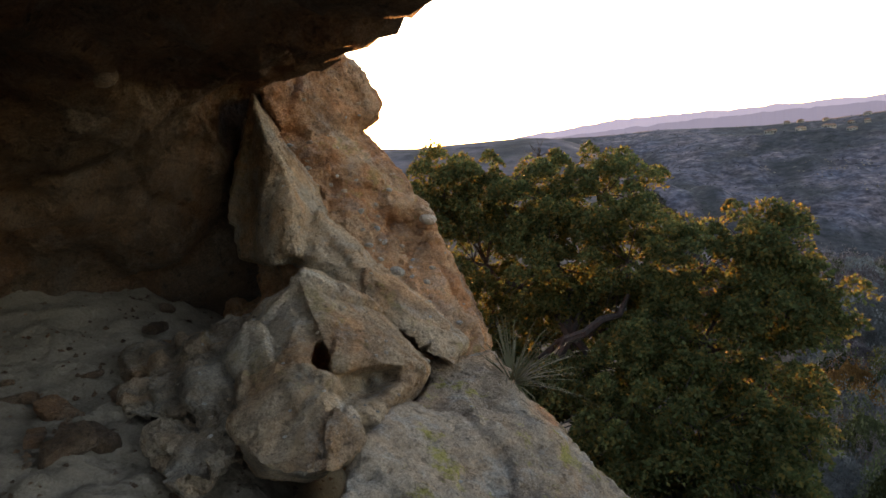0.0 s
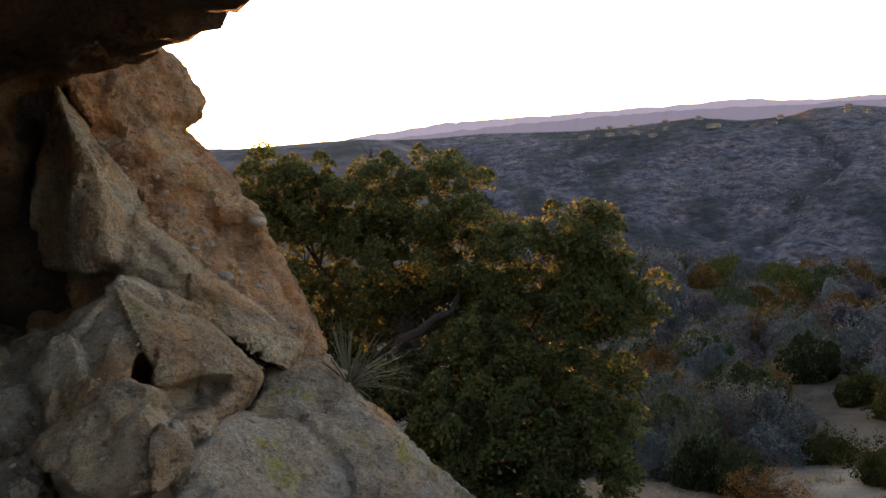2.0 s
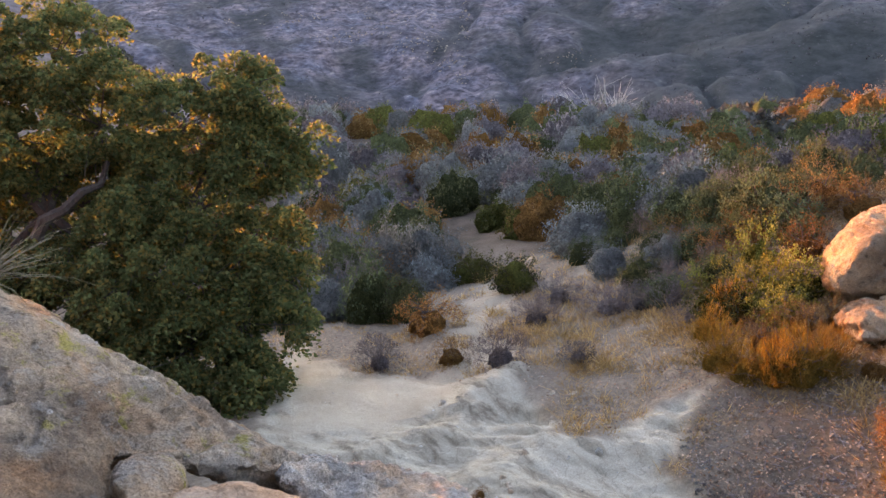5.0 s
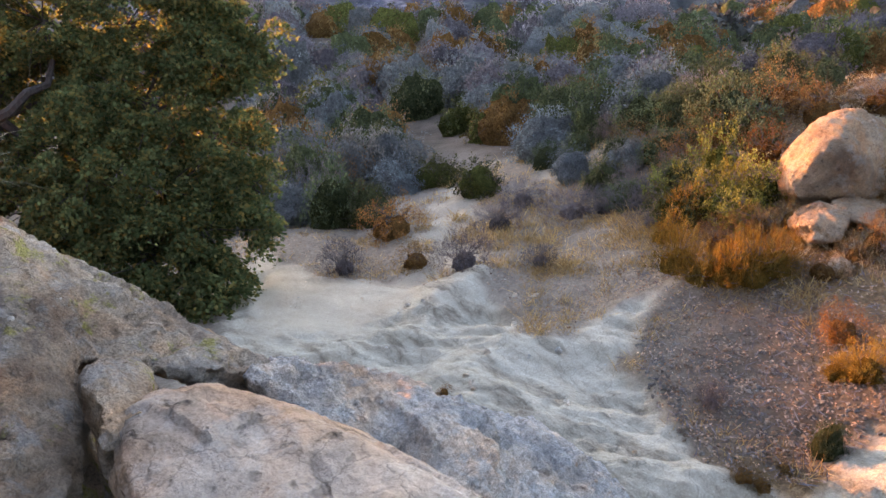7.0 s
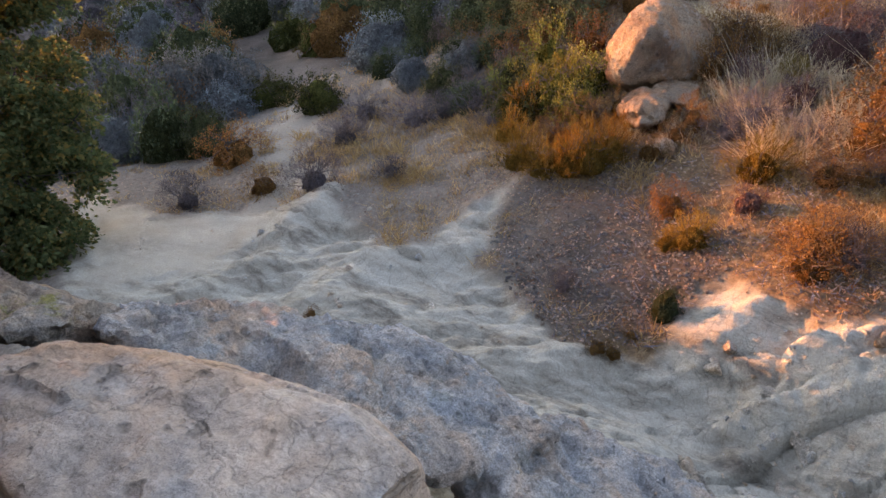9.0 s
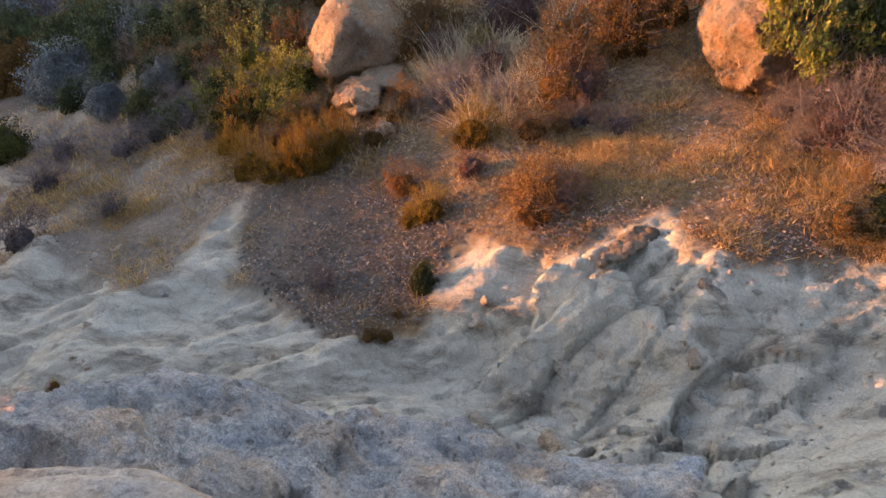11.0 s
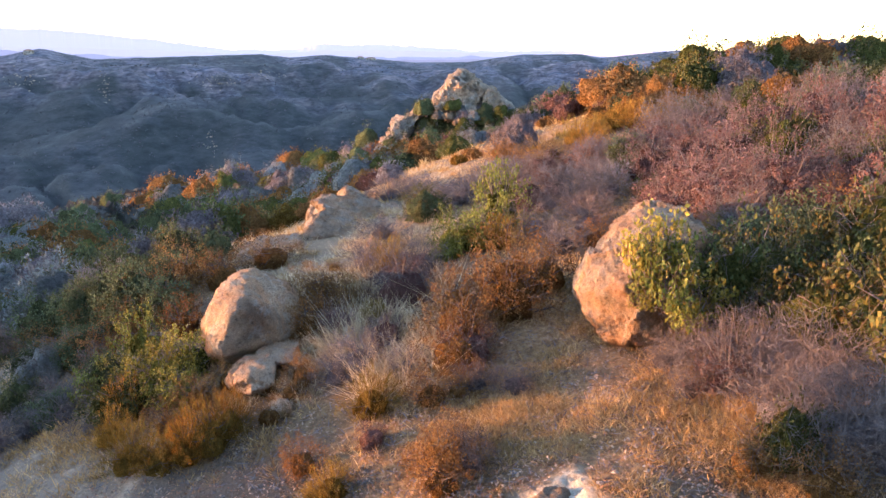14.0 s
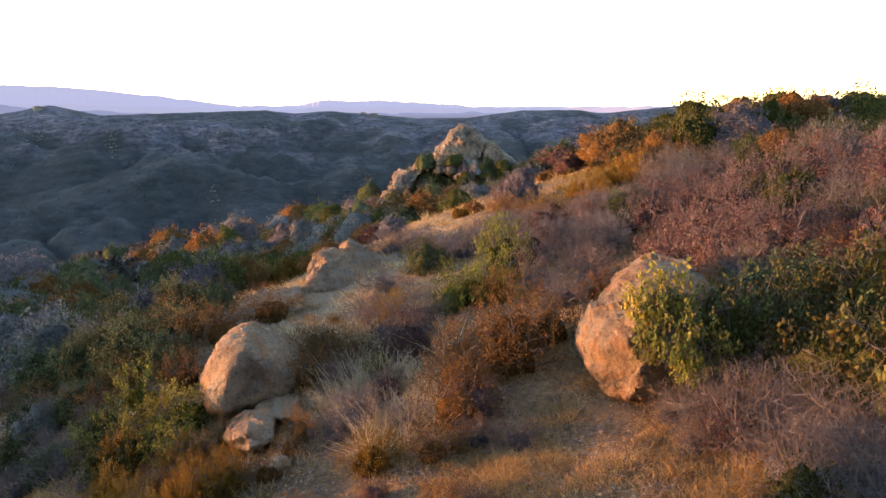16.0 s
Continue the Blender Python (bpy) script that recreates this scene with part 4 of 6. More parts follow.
rock("boulder", [wedge(0.45, (71.2, -24.9, 5.8), (72.9, -25.4, 5.62), (74.9, -25.2, 5.68), (75.2, -24.4, 6.0), (72.8, -23.9, 6.1), (71.4, -26.0, 5.7), (73.0, -26.8, 5.52), (75.0, -26.2, 5.6))],
     0.02, HILL_STONE, "flat pale slab below the domed boulder", (0.014, 0.006), 0.4, 1, 0.012, chip=0.025)
rock("boulder", [wedge(0.45, (73.8, -23.7, 6.1), (75.2, -24.0, 6.0), (77.0, -23.9, 6.05), (77.4, -23.2, 6.3), (75.1, -22.8, 6.4), (74.0, -24.7, 5.95), (76.6, -24.8, 5.9))],
     0.02, HILL_STONE, "flat tan slab against the domed boulder", (0.014, 0.006), 0.4, 1, 0.012, chip=0.025)
on_hill(75.4, -28.3, (0.15, 0.10, 0.07), 30, 6, "small white stone in dry litter", 0.3, 0, 0.015)
rock("boulder", [wedge(0.9, (105.9, -12.5, 5.75), (103.8, -14.1, 5.6), (101.7, -16.8, 5.4), (100.8, -19.5, 5.3), (101.8, -21.4, 5.32), (103.3, -23.0, 5.3), (105.0, -23.6, 5.2), (107.6, -22.8, 5.15), (109.5, -19.0, 5.35), (110.7, -14.7, 5.6), (108.5, -12.7, 5.75),
                       (104.6, -19.0, 4.98), (106.2, -16.0, 5.2), (106.0, -21.0, 4.98))],
     0.024, ORANGE_STONE, "big orange wedge-shaped sandstone boulder under a shrub", (0.03, 0.010), 0.5, 3, 0.01, 0.010, chip=0.035)
rock("boulder", [wedge(1.3, (78.4, -14.2, 9.6), (79.6, -12.5, 9.9), (82.0, -11.8, 10.2), (85.9, -12.5, 10.4), (86.0, -13.6, 9.8), (83.0, -14.5, 9.3), (81.1, -15.4, 8.9), (79.0, -15.4, 8.95))],
     0.035, ORANGE_STONE, "low sandstone outcrop on the crest", (0.05, 0.016), 0.7, 1, 0.04, 0.01, chip=0.10)
rock("boulder", [wedge(0.8, (73.0, -16.6, 8.6), (73.3, -15.7, 8.8), (74.9, -15.0, 9.0), (77.9, -15.1, 9.1), (78.0, -16.3, 8.7), (75.0, -16.9, 8.5))],
     0.03, ORANGE_STONE, "flat sandstone outcrop in dry grass", (0.04, 0.012), 0.5, 1, 0.02, chip=0.05)
on_hill(84.0, -16.7, (0.22, 0.18, 0.2), 0, 13, "rounded grey stone beside the outcrop", 0.4, 0, 0.025)
rock("boulder", [wedge(0.3, (96.0, -38.2, 3.74), (96.6, -36.4, 3.86), (98.6, -34.7, 4.0), (100.6, -33.8, 4.1), (100.8, -35.2, 3.97), (98.5, -37.5, 3.76))],
     0.014, ORANGE_STONE, "low orange slab at the top of the gully wall", (0.014, 0.006), 0.3, 1, 0.012, chip=0.025)

# the pale rock peak on the next spur: leaning slabs
px, py = plan(91.6, 45)
peak = rock("rock_peak", [
    wedge(7, (91.2, -2.5, 46), (89.9, -3.7, 45.5), (88.9, -4.9, 45.2), (88.0, -7.0, 44.6), (86.4, -9.9, 43.6), (98.4, -9.4, 43.6), (97.0, -6.6, 44.6), (95.2, -6.0, 45), (94.1, -4.7, 45.4), (92.4, -3.3, 45.9))],
    0.14, PEAK_STONE, "pale slabby sandstone peak above oak scrub", (0.10, 0.05), 1.4, 0, 0.10, 0.05, -55, "rock peak", chip=0.28, grain=(0.7, 1.4, 0.8), split=0.9)
for face in (((91.2, -2.4, 45.5), (90.2, -3.6, 44.6), (89.0, -5.6, 43.6), (90.2, -5.9, 43.3), (91.2, -4.2, 44.3)),
             ((91.9, -2.8, 45.3), (91.3, -4.6, 44.2), (90.6, -6.6, 42.9), (91.8, -6.8, 42.8), (92.8, -4.2, 44.4)),
             ((93.4, -3.9, 44.8), (92.6, -5.8, 43.4), (93.4, -7.2, 42.6), (94.7, -6.6, 43.4), (94.4, -4.9, 44.4)),
             ((95.2, -5.9, 44.3), (94.6, -7.8, 42.8), (96.4, -8.0, 42.8), (96.7, -6.6, 43.8)),
             ((84.3, -9.0, 42.6), (85.8, -8.7, 42.4), (87.3, -6.7, 43.4), (88.3, -5.5, 44.2), (86.9, -5.6, 44.4), (85.2, -7.4, 43.4))):
    slab = rock("slab", [wedge(2.2, *face)], 0.10, PEAK_STONE, "", (0.16, 0.08), 1.2, 0, 0.16, 0.10, -55, "", chip=0.32, grain=(0.7, 1.4, 0.8), split=0.7)
    slab.parent = peak


# broken blocks of the gully wall
def broken_blocks():
    rng = np.random.RandomState(40)
    protos = []
    for k in range(7):
        pts = [(x * rng.uniform(0.6, 1), y * rng.uniform(0.6, 1), z * rng.uniform(0.6, 1)) for x in (-1, 1) for y in (-0.7, 0.7) for z in (-0.6, 0.6)]
        protos.append(rock("gully_stone", [pts], 0.2, PALE_GULLY, "angular pale grey stone of the gully wall", (0.10, 0.05), 0.7, 1, 0.05, category="stone", group="stones of the gully wall"))
    spots = []
    while len(spots) < 6:
        b = rng.uniform(80, 117)
        r = np.interp(b, [80, 85, 95, 105, 117], [2.9, 2.8, 2.65, 2.7, 2.9]) + rng.normal() * 0.22
        spots.append((b, r, rng.uniform(0.04, 0.08)))
    while len(spots) < 18:
        spots.append((rng.uniform(84, 118), rng.uniform(2.0, 2.65), rng.uniform(0.03, 0.10)))
    while len(spots) < 32:
        spots.append((rng.uniform(30, 62), rng.uniform(2.8, 5.0), rng.uniform(0.02, 0.05)))
    for n, (b, r, s) in enumerate(spots):
        x, y = plan(b, r)
        m = Matrix.Translation((x, y, ground_at(x, y) - s * 0.38)) @ Euler((rng.normal() * 0.35, rng.normal() * 0.35, radians(40) + rng.normal() * 0.4)).to_matrix().to_4x4() @ Matrix.Diagonal((s * 1.5, s, s * 0.9, 1))
        if n < len(protos):
            protos[n].matrix_basis = m
        else:
            copy_thing(protos[n % len(protos)], Matrix.Identity(4)).matrix_basis = m


broken_blocks()


def gravel(name, count, bearings, ranges, size, seed, material, label, only=None):
    """Loose small stones, too many to count."""
    rng = np.random.RandomState(seed)
    b = np.radians(rng.uniform(*bearings, count))
    r = rng.uniform(*ranges, count)
    x, y = r * np.sin(b), r * np.cos(b)
    if only:
        keep = only(x, y) > rng.uniform(0.2, 0.9, count)
        x, y, count = x[keep], y[keep], int(keep.sum())
    c = np.stack([x, y, height(x, y)], axis=1)
    s = size * rng.uniform(0.3, 1.0, (count, 1)) ** 2 + size * 0.15
    corner = np.array([(1, 0, 0), (0, 1, 0), (-1, 0, 0), (0, -1, 0), (0, 0, 0.75), (0, 0, -0.4)], float)
    v = c[:, None, :] + (corner[None] * rng.uniform(0.6, 1.2, (count, 6, 1)) + rng.normal(size=(count, 6, 3)) * 0.15) * s[:, None, :]
    f = np.array([(0, 1, 4), (1, 2, 4), (2, 3, 4), (3, 0, 4), (1, 0, 5), (2, 1, 5), (3, 2, 5), (0, 3, 5)])
    faces = (np.arange(count)[:, None, None] * 6 + f[None]).reshape(-1, 3)
    mesh = bpy.data.meshes.new(name)
    mesh.from_pydata(v.reshape(-1, 3).tolist(), [], faces.tolist())
    mesh.materials.append(material)
    return tagged(new(name, mesh), label, "gravel", kind="stuff")


gravel("gravel", 5000, (56, 92), (2.6, 4.7), 0.020, 1, LOOSE_STONE, "loose grey stones on the dirt of the gully edge", lambda x, y: gravel_share(x, y) * (1 - rock_share(x, y)))
gravel("gravel", 420, (24, 66), (2.6, 8.0), 0.014, 2, PALE_GULLY, "scattered small stones on the sandy floor")
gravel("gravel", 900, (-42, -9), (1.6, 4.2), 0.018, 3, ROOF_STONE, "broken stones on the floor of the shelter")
gravel("gravel", 420, (86, 122), (1.8, 3.9), 0.022, 4, PALE_GULLY, "broken stones below the gully wall")


def shelter_stones():
    """Broken stones lying on the shelter floor."""
    rng = np.random.RandomState(90)
    protos = []
    for k in range(4):
        pts = [(x * rng.uniform(0.6, 1), y * rng.uniform(0.6, 1), z * rng.uniform(0.6, 1)) for x in (-1, 1) for y in (-0.8, 0.8) for z in (-0.5, 0.5)]
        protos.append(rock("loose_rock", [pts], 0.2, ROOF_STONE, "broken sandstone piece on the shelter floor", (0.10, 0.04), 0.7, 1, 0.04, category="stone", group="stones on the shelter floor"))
    for n in range(30):
        b, r, s = rng.uniform(-40, -15), rng.uniform(2.0, 4.0), rng.uniform(0.015, 0.07) * (1.6 if n < 8 else 1)
        x, y = plan(b, r)
        m = Matrix.Translation((x, y, ground_at(x, y) + s * 0.15)) @ Euler((rng.normal() * 0.3, rng.normal() * 0.3, rng.uniform(0, 6.28))).to_matrix().to_4x4() @ Matrix.Diagonal((s * 1.4, s, s * 0.9, 1))
        (protos[n] if n < 4 else copy_thing(protos[n % 4], Matrix.Identity(4))).matrix_basis = m


shelter_stones()


def far_outcrops():
    """Pale rock showing through the scrub of the far hillsides."""
    rng = np.random.RandomState(61)
    spots = []
    for b, e, sb, se, n in ((42.2, -4.6, 0.25, 1.6, 40), (41.8, -8.0, 0.5, 0.8, 26), (38.6, -5.8, 1.6, 0.7, 60), (40.0, -7.4, 1.2, 0.6, 50), (47.5, -1.4, 3.0, 0.35, 60), (44.0, -2.2, 2.0, 0.3, 40), (30.0, -3.6, 2.6, 0.3, 36), (33.0, -5.0, 2.4, 0.3, 34),
                            (25.5, -3.4, 2.0, 0.3, 26), (37.0, -4.0, 2.5, 0.4, 36), (50.5, -7.6, 1.0, 0.6, 24), (65.0, -3.3, 0.25, 0.7, 22), (71.8, -7.6, 0.3, 0.7, 20), (73.0, -3.2, 1.0, 0.3, 20), (76.3, -2.6, 1.0, 0.25, 18), (59.8, -2.6, 1.2, 0.4, 24)):
        for k in range(2 * n):
            x, y, z = sight(b + rng.normal() * sb * 0.8, e + rng.normal() * se * 0.8, 120)
            spots.append((x, y, z, math.hypot(x, y) * rng.uniform(0.0004, 0.0013)))
    p = np.array(spots)
    n = len(p)
    corner = np.array([(1.3, 0, 0), (0, 1.3, 0), (-1.3, 0, 0), (0, -1.3, 0), (0, 0, 0.9), (0, 0, -0.8)], float)
    v = p[:, None, :3] + (corner[None] * rng.uniform(0.5, 1.3, (n, 6, 1)) + rng.normal(size=(n, 6, 3)) * 0.2) * p[:, None, 3:]
    f = np.array([(0, 1, 4), (1, 2, 4), (2, 3, 4), (3, 0, 4), (1, 0, 5), (2, 1, 5), (3, 2, 5), (0, 3, 5)])
    mesh = bpy.data.meshes.new("far_outcrop")
    mesh.from_pydata(v.reshape(-1, 3).tolist(), [], (np.arange(n)[:, None, None] * 6 + f[None]).reshape(-1, 3).tolist())
    mesh.materials.append(PEAK_STONE)
    return tagged(new("far_outcrop", mesh), "pale rock outcrops in the scrub of the far hills", "rock", kind="stuff")


far_outcrops()


# cobbles that stand out of the buttress and lie on the ledge
def cobble(parent, bearing, tilt, far, s, seed, squash=0.7):
    rng = np.random.RandomState(seed)
    bm = bmesh.new()
    bmesh.ops.create_icosphere(bm, subdivisions=2, radius=1)
    for v in bm.verts:
        v.co = Vector((v.co.x * 1.2, v.co.y, v.co.z * squash)) * (1 + 0.08 * noise.noise(v.co * 1.7 + Vector((seed, 0, 0))))
    mesh = bpy.data.meshes.new("cobble")
    bm.to_mesh(mesh)
    bm.free()
    mesh.polygons.foreach_set("use_smooth", [True] * len(mesh.polygons))
    mesh.materials.append(COBBLE)
    ob = new("cobble", mesh)
    ob.matrix_basis = Matrix.Translation(at(bearing, tilt, far)) @ Euler(rng.uniform(-0.6, 0.6, 3)).to_matrix().to_4x4() @ Matrix.Diagonal((s, s, s, 1))
    ob.parent = parent
    return ob


def surface_point(ob, bearing, tilt):
    met = [o.ray_cast(Vector((0, 0, 0)), at(bearing, tilt, 1)) for o in (ob, *(c for c in ob.children if c.name.startswith("slab")))]
    return min((place.length for hit, place, normal, index in met if hit), default=None)


bpy.context.view_layer.update()
crng = np.random.RandomState(12)
BUTTRESS = bpy.data.objects["rock_buttress"]
spots = [(-0.95, -5.0, 0.045), (-3.9, -8.9, 0.04), (-9.4, -2.5, 0.02)] + [(crng.uniform(-12, 1.5), crng.uniform(-15, 6), crng.uniform(0.008, 0.022)) for _ in range(90)]
for n, (b, e, s) in enumerate(spots):
    far = surface_point(BUTTRESS, b, e)
    if far:
        cobble(BUTTRESS, b, e, far + s * 0.1, s, n)
for name, n, lo, hi in (("rock_shelf", 40, (28, -56), (108, -41)), ("rock_ledge", 24, (-16, -21), (-3, -9)), ("rock_shoulder", 12, (-8, -40), (14, -18)), ("rock_spur", 30, (-13, -15), (0, 5)), ("low_ledge", 16, (-24, -20), (-15, -12))):
    host = bpy.data.objects[name]
    for k in range(n):
        b, e = crng.uniform(lo[0], hi[0]), crng.uniform(lo[1], hi[1])
        far = surface_point(host, b, e)
        if far:
            s = crng.uniform(0.004, 0.009)
            cobble(host, b, e, far + s * 0.1, s, 200 + k)
far = surface_point(bpy.data.objects["rock_overhang"], -23.6, 7.8)
if far:
    cobble(bpy.data.objects["rock_overhang"], -23.6, 7.8, far + 0.01, 0.05, 91).data.materials[0] = LOOSE_STONE
x, y, z = sight(-18.4, -20.8)
tagged(cobble(None, -18.4, -20.6, math.sqrt(x * x + y * y + z * z) - 0.01, 0.045, 77, 0.5), "flat white cobble on the dusty shelter floor", "cobble")

# ---- plants ----
def part(name, data, material, parent, label="", kind=""):
    """One mesh as a part of a thing: data is vertices and faces."""
    v, f = data
    mesh = bpy.data.meshes.new(name)
    mesh.from_pydata(v.tolist() if hasattr(v, "tolist") else v, [], f.tolist() if hasattr(f, "tolist") else f)
    mesh.materials.append(material)
    ob = new(name, mesh)
    ob.parent = parent
    return tagged(ob, label, kind=kind)


def tubes(paths, sides=4):
    """Tapered round limbs: each path is a list of (point, radius)."""
    verts, faces = [], []
    for path in paths:
        base = len(verts)
        for k, (p, r) in enumerate(path):
            ahead = Vector(path[min(k + 1, len(path) - 1)][0]) - Vector(path[max(k - 1, 0)][0])
            q = ahead.to_track_quat("Z", "Y") if ahead.length > 1e-6 else Euler((0, 0, 0)).to_quaternion()
            for s in range(sides):
                a = 2 * math.pi * s / sides
                verts.append(Vector(p) + q @ Vector((math.cos(a) * r, math.sin(a) * r, 0)))
        for k in range(len(path) - 1):
            for s in range(sides):
                o, n = base + k * sides, base + (k + 1) * sides
                faces.append((o + s, o + (s + 1) % sides, n + (s + 1) % sides, n + s))
        faces.append(tuple(base + s for s in range(sides))[::-1])
        end = base + (len(path) - 1) * sides
        faces.append(tuple(end + s for s in range(sides)))
    return [tuple(v) for v in verts], faces


def leaves(rng, centres, heading, length, width, loose=0.8, blade=False, facing=None):
    """Leaves as slightly folded lozenges (or plain blades) about the centres, along heading with some looseness."""
    n = len(centres)
    d = heading + loose * rng.normal(size=(n, 3))
    d /= np.linalg.norm(d, axis=1)[:, None] + 1e-9
    side = np.cross(d, rng.normal(size=(n, 3)) if facing is None else facing + 0.45 * rng.normal(size=(n, 3)))
    side /= np.linalg.norm(side, axis=1)[:, None] + 1e-9
    up = np.cross(side, d)
    ln = length * rng.uniform(0.6, 1.3, (n, 1))
    wd = width * rng.uniform(0.7, 1.2, (n, 1))
    a = centres - d * ln * 0.5
    c = centres + d * ln * 0.5
    if blade:
        v = np.stack([a - side * wd * 0.5, a + side * wd * 0.5, c], axis=1).reshape(-1, 3)
        return v, np.arange(3 * n).reshape(-1, 3)
    b = centres + side * wd * 0.5 - up * wd * 0.12
    e = centres - side * wd * 0.5 - up * wd * 0.12
    v = np.stack([a, b, c, e], axis=1).reshape(-1, 3)
    f = np.arange(4 * n).reshape(-1, 4)
    return v, f


def bush(name, seed, style, leaf_mat, stem_mat, label, category="shrub", tips=120, per=14, leaf=(0.10, 0.05), spread=0.10, upright=0.0, stems=12, twigs=30, gaps=0.25, bloom=None, core=0.0, core_detail=3, crook=0.09):
    """A shrub one metre in half-width and one metre high at the origin: stems, twigs, tangled inside and leaf clusters."""
    rng = np.random.RandomState(seed)
    root = new(name)
    root.empty_display_size = 0.2
    tagged(root, label, category)
    az = rng.uniform(0, 2 * math.pi, tips)
    el = np.arcsin(rng.uniform(0.02 + 0.5 * upright, 1.0, tips))
    lobes = rng.normal(size=(11, 3))
    lobes[:, 2] = np.abs(lobes[:, 2])
    lobes /= np.linalg.norm(lobes, axis=1)[:, None]

    def swell(d):
        return 0.62 + 0.38 * smoothstep(0.7, 0.98, np.max(d @ lobes.T, axis=1))

    d = np.stack([np.cos(az) * np.cos(el), np.sin(az) * np.cos(el), np.sin(el)], axis=1)
    reach = swell(d) * rng.uniform(0.8, 1.08, tips)
    inner = rng.rand(tips) < (0.15 if core else 0.3)
    reach = np.where(inner, reach * rng.uniform(0.5, 0.85, tips), reach)
    tip = d * reach[:, None]
    tip[:, 2] = np.maximum(tip[:, 2], 0.06)
    paths = []
    for k in range(min(stems, tips)):
        t = Vector(tip[k])
        mid = Vector((t.x * 0.35, t.y * 0.35, t.z * 0.55)) + Vector(rng.normal(size=3) * 0.06)
        foot = Vector((t.x * 0.06, t.y * 0.06, -0.12))
        paths.append([(foot, 0.020), (mid, 0.013), (mid.lerp(t, 0.55) + Vector(rng.normal(size=3) * 0.04), 0.008), (t, 0.003)])
    for k in range(stems, min(stems + twigs, tips)):
        t = Vector(tip[k])
        s = Vector(tip[rng.randint(0, stems)])
        start = Vector((s.x * 0.35, s.y * 0.35, s.z * 0.5))
        mid = start.lerp(t, 0.5) + Vector(rng.normal(size=3) * crook)
        if crook > 0.1:
            a = start.lerp(mid, 0.5) + Vector(rng.normal(size=3) * crook * 0.4)
            b = mid.lerp(t, 0.4) + Vector(rng.normal(size=3) * crook * 0.5)
            c = mid.lerp(t, 0.75) + Vector(rng.normal(size=3) * crook * 0.5)
            paths.append([(start, 0.0055), (a, 0.0045), (mid, 0.0038), (b, 0.0032), (c, 0.0024), (t * 1.05, 0.001)])
            for _ in range(2):
                paths.append([(b, 0.0024), (b.lerp(t, 0.6) + Vector(rng.normal(size=3) * crook * 0.5), 0.0018), (t + Vector(rng.normal(size=3) * crook * 0.8), 0.0008)])
        else:
            paths.append([(start, 0.007), (mid, 0.005), (t, 0.002)])
    part("stem", tubes(paths, 3), stem_mat, root, kind="stuff")
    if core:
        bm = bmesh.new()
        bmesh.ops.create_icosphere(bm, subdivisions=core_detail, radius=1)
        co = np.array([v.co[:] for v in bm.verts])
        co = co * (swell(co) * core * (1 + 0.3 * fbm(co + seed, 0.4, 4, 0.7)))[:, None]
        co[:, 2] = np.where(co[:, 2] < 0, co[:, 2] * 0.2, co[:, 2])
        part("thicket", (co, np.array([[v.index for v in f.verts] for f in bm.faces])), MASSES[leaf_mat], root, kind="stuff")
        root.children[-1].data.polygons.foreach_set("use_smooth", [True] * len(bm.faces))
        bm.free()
    keep = rng.rand(tips) > gaps * 0.5
    centres = np.repeat(tip[keep], per, axis=0)
    n = len(centres)
    along = rng.uniform(0, 1, (n, 1)) ** 2
    toward = np.repeat(d[keep], per, axis=0)
    back = 0.6 if style == "needles" else 0.12 if core > 0.7 else 0.22 if core else 0.35
    centres = centres - toward * along * back + rng.normal(size=(n, 3)) * spread
    centres[:, 2] = np.maximum(centres[:, 2], 0.0)
    lean = toward + np.array([0, 0, 0.4 + upright])
    part("foliage", leaves(rng, centres, lean if style != "leaf" else lean * 0.3, leaf[0], leaf[1], 0.8 if style != "needles" else 0.35, style != "leaf", toward if style == "leaf" else None), leaf_mat, root, kind="stuff")
    if bloom:
        top = tip[(tip[:, 2] > 0.35) & (rng.rand(tips) < 0.2)]
        cs = np.repeat(top, 9, axis=0) + rng.normal(size=(len(top) * 9, 3)) * leaf[0] * 0.5
        if len(cs):
            part("flower_head", leaves(rng, cs, np.zeros((len(cs), 3)), leaf[0] * 0.5, leaf[0] * 0.4, 1.0), bloom, root, "pale dry flower heads", "stuff")
    return root


PLANTS = {}


def kind(key, n, **kw):
    PLANTS[key] = dict(made=None, used=0, n=n, kw=kw, protos=[])


kind("sage", 3, name="sage_bush", style="leaf", leaf_mat=SAGE, stem_mat=TWIG, label="rounded grey-green sage bush on the slope", tips=200, per=13, leaf=(0.065, 0.028), spread=0.05, core=0.76)
kind("green", 3, name="green_bush", style="leaf", leaf_mat=GREEN, stem_mat=TWIG, label="dense dark green chaparral bush", tips=190, per=14, leaf=(0.062, 0.036), spread=0.05, core=0.74)
kind("dusk", 3, name="dry_bush", style="twigs", leaf_mat=DUSK, stem_mat=PALE_TWIG, label="leafless grey dry bush of fine twigs", tips=150, per=18, leaf=(0.13, 0.010), spread=0.055, twigs=60, upright=0.2, core=0.35)
kind("rust", 3, name="buckwheat_bush", style="leaf", leaf_mat=RUST, stem_mat=TWIG, label="rust-brown dry buckwheat bush", tips=170, per=17, leaf=(0.05, 0.022), spread=0.045, upright=0.1, gaps=0.4, core=0.46, twigs=30)
kind("olive", 3, name="sumac_bush", style="leaf", leaf_mat=OLIVE, stem_mat=PALE_TWIG, label="dark olive broad-leaved sumac bush", tips=130, per=22, leaf=(0.062, 0.042), spread=0.05, gaps=0.6, core=0.68, crook=0.14)
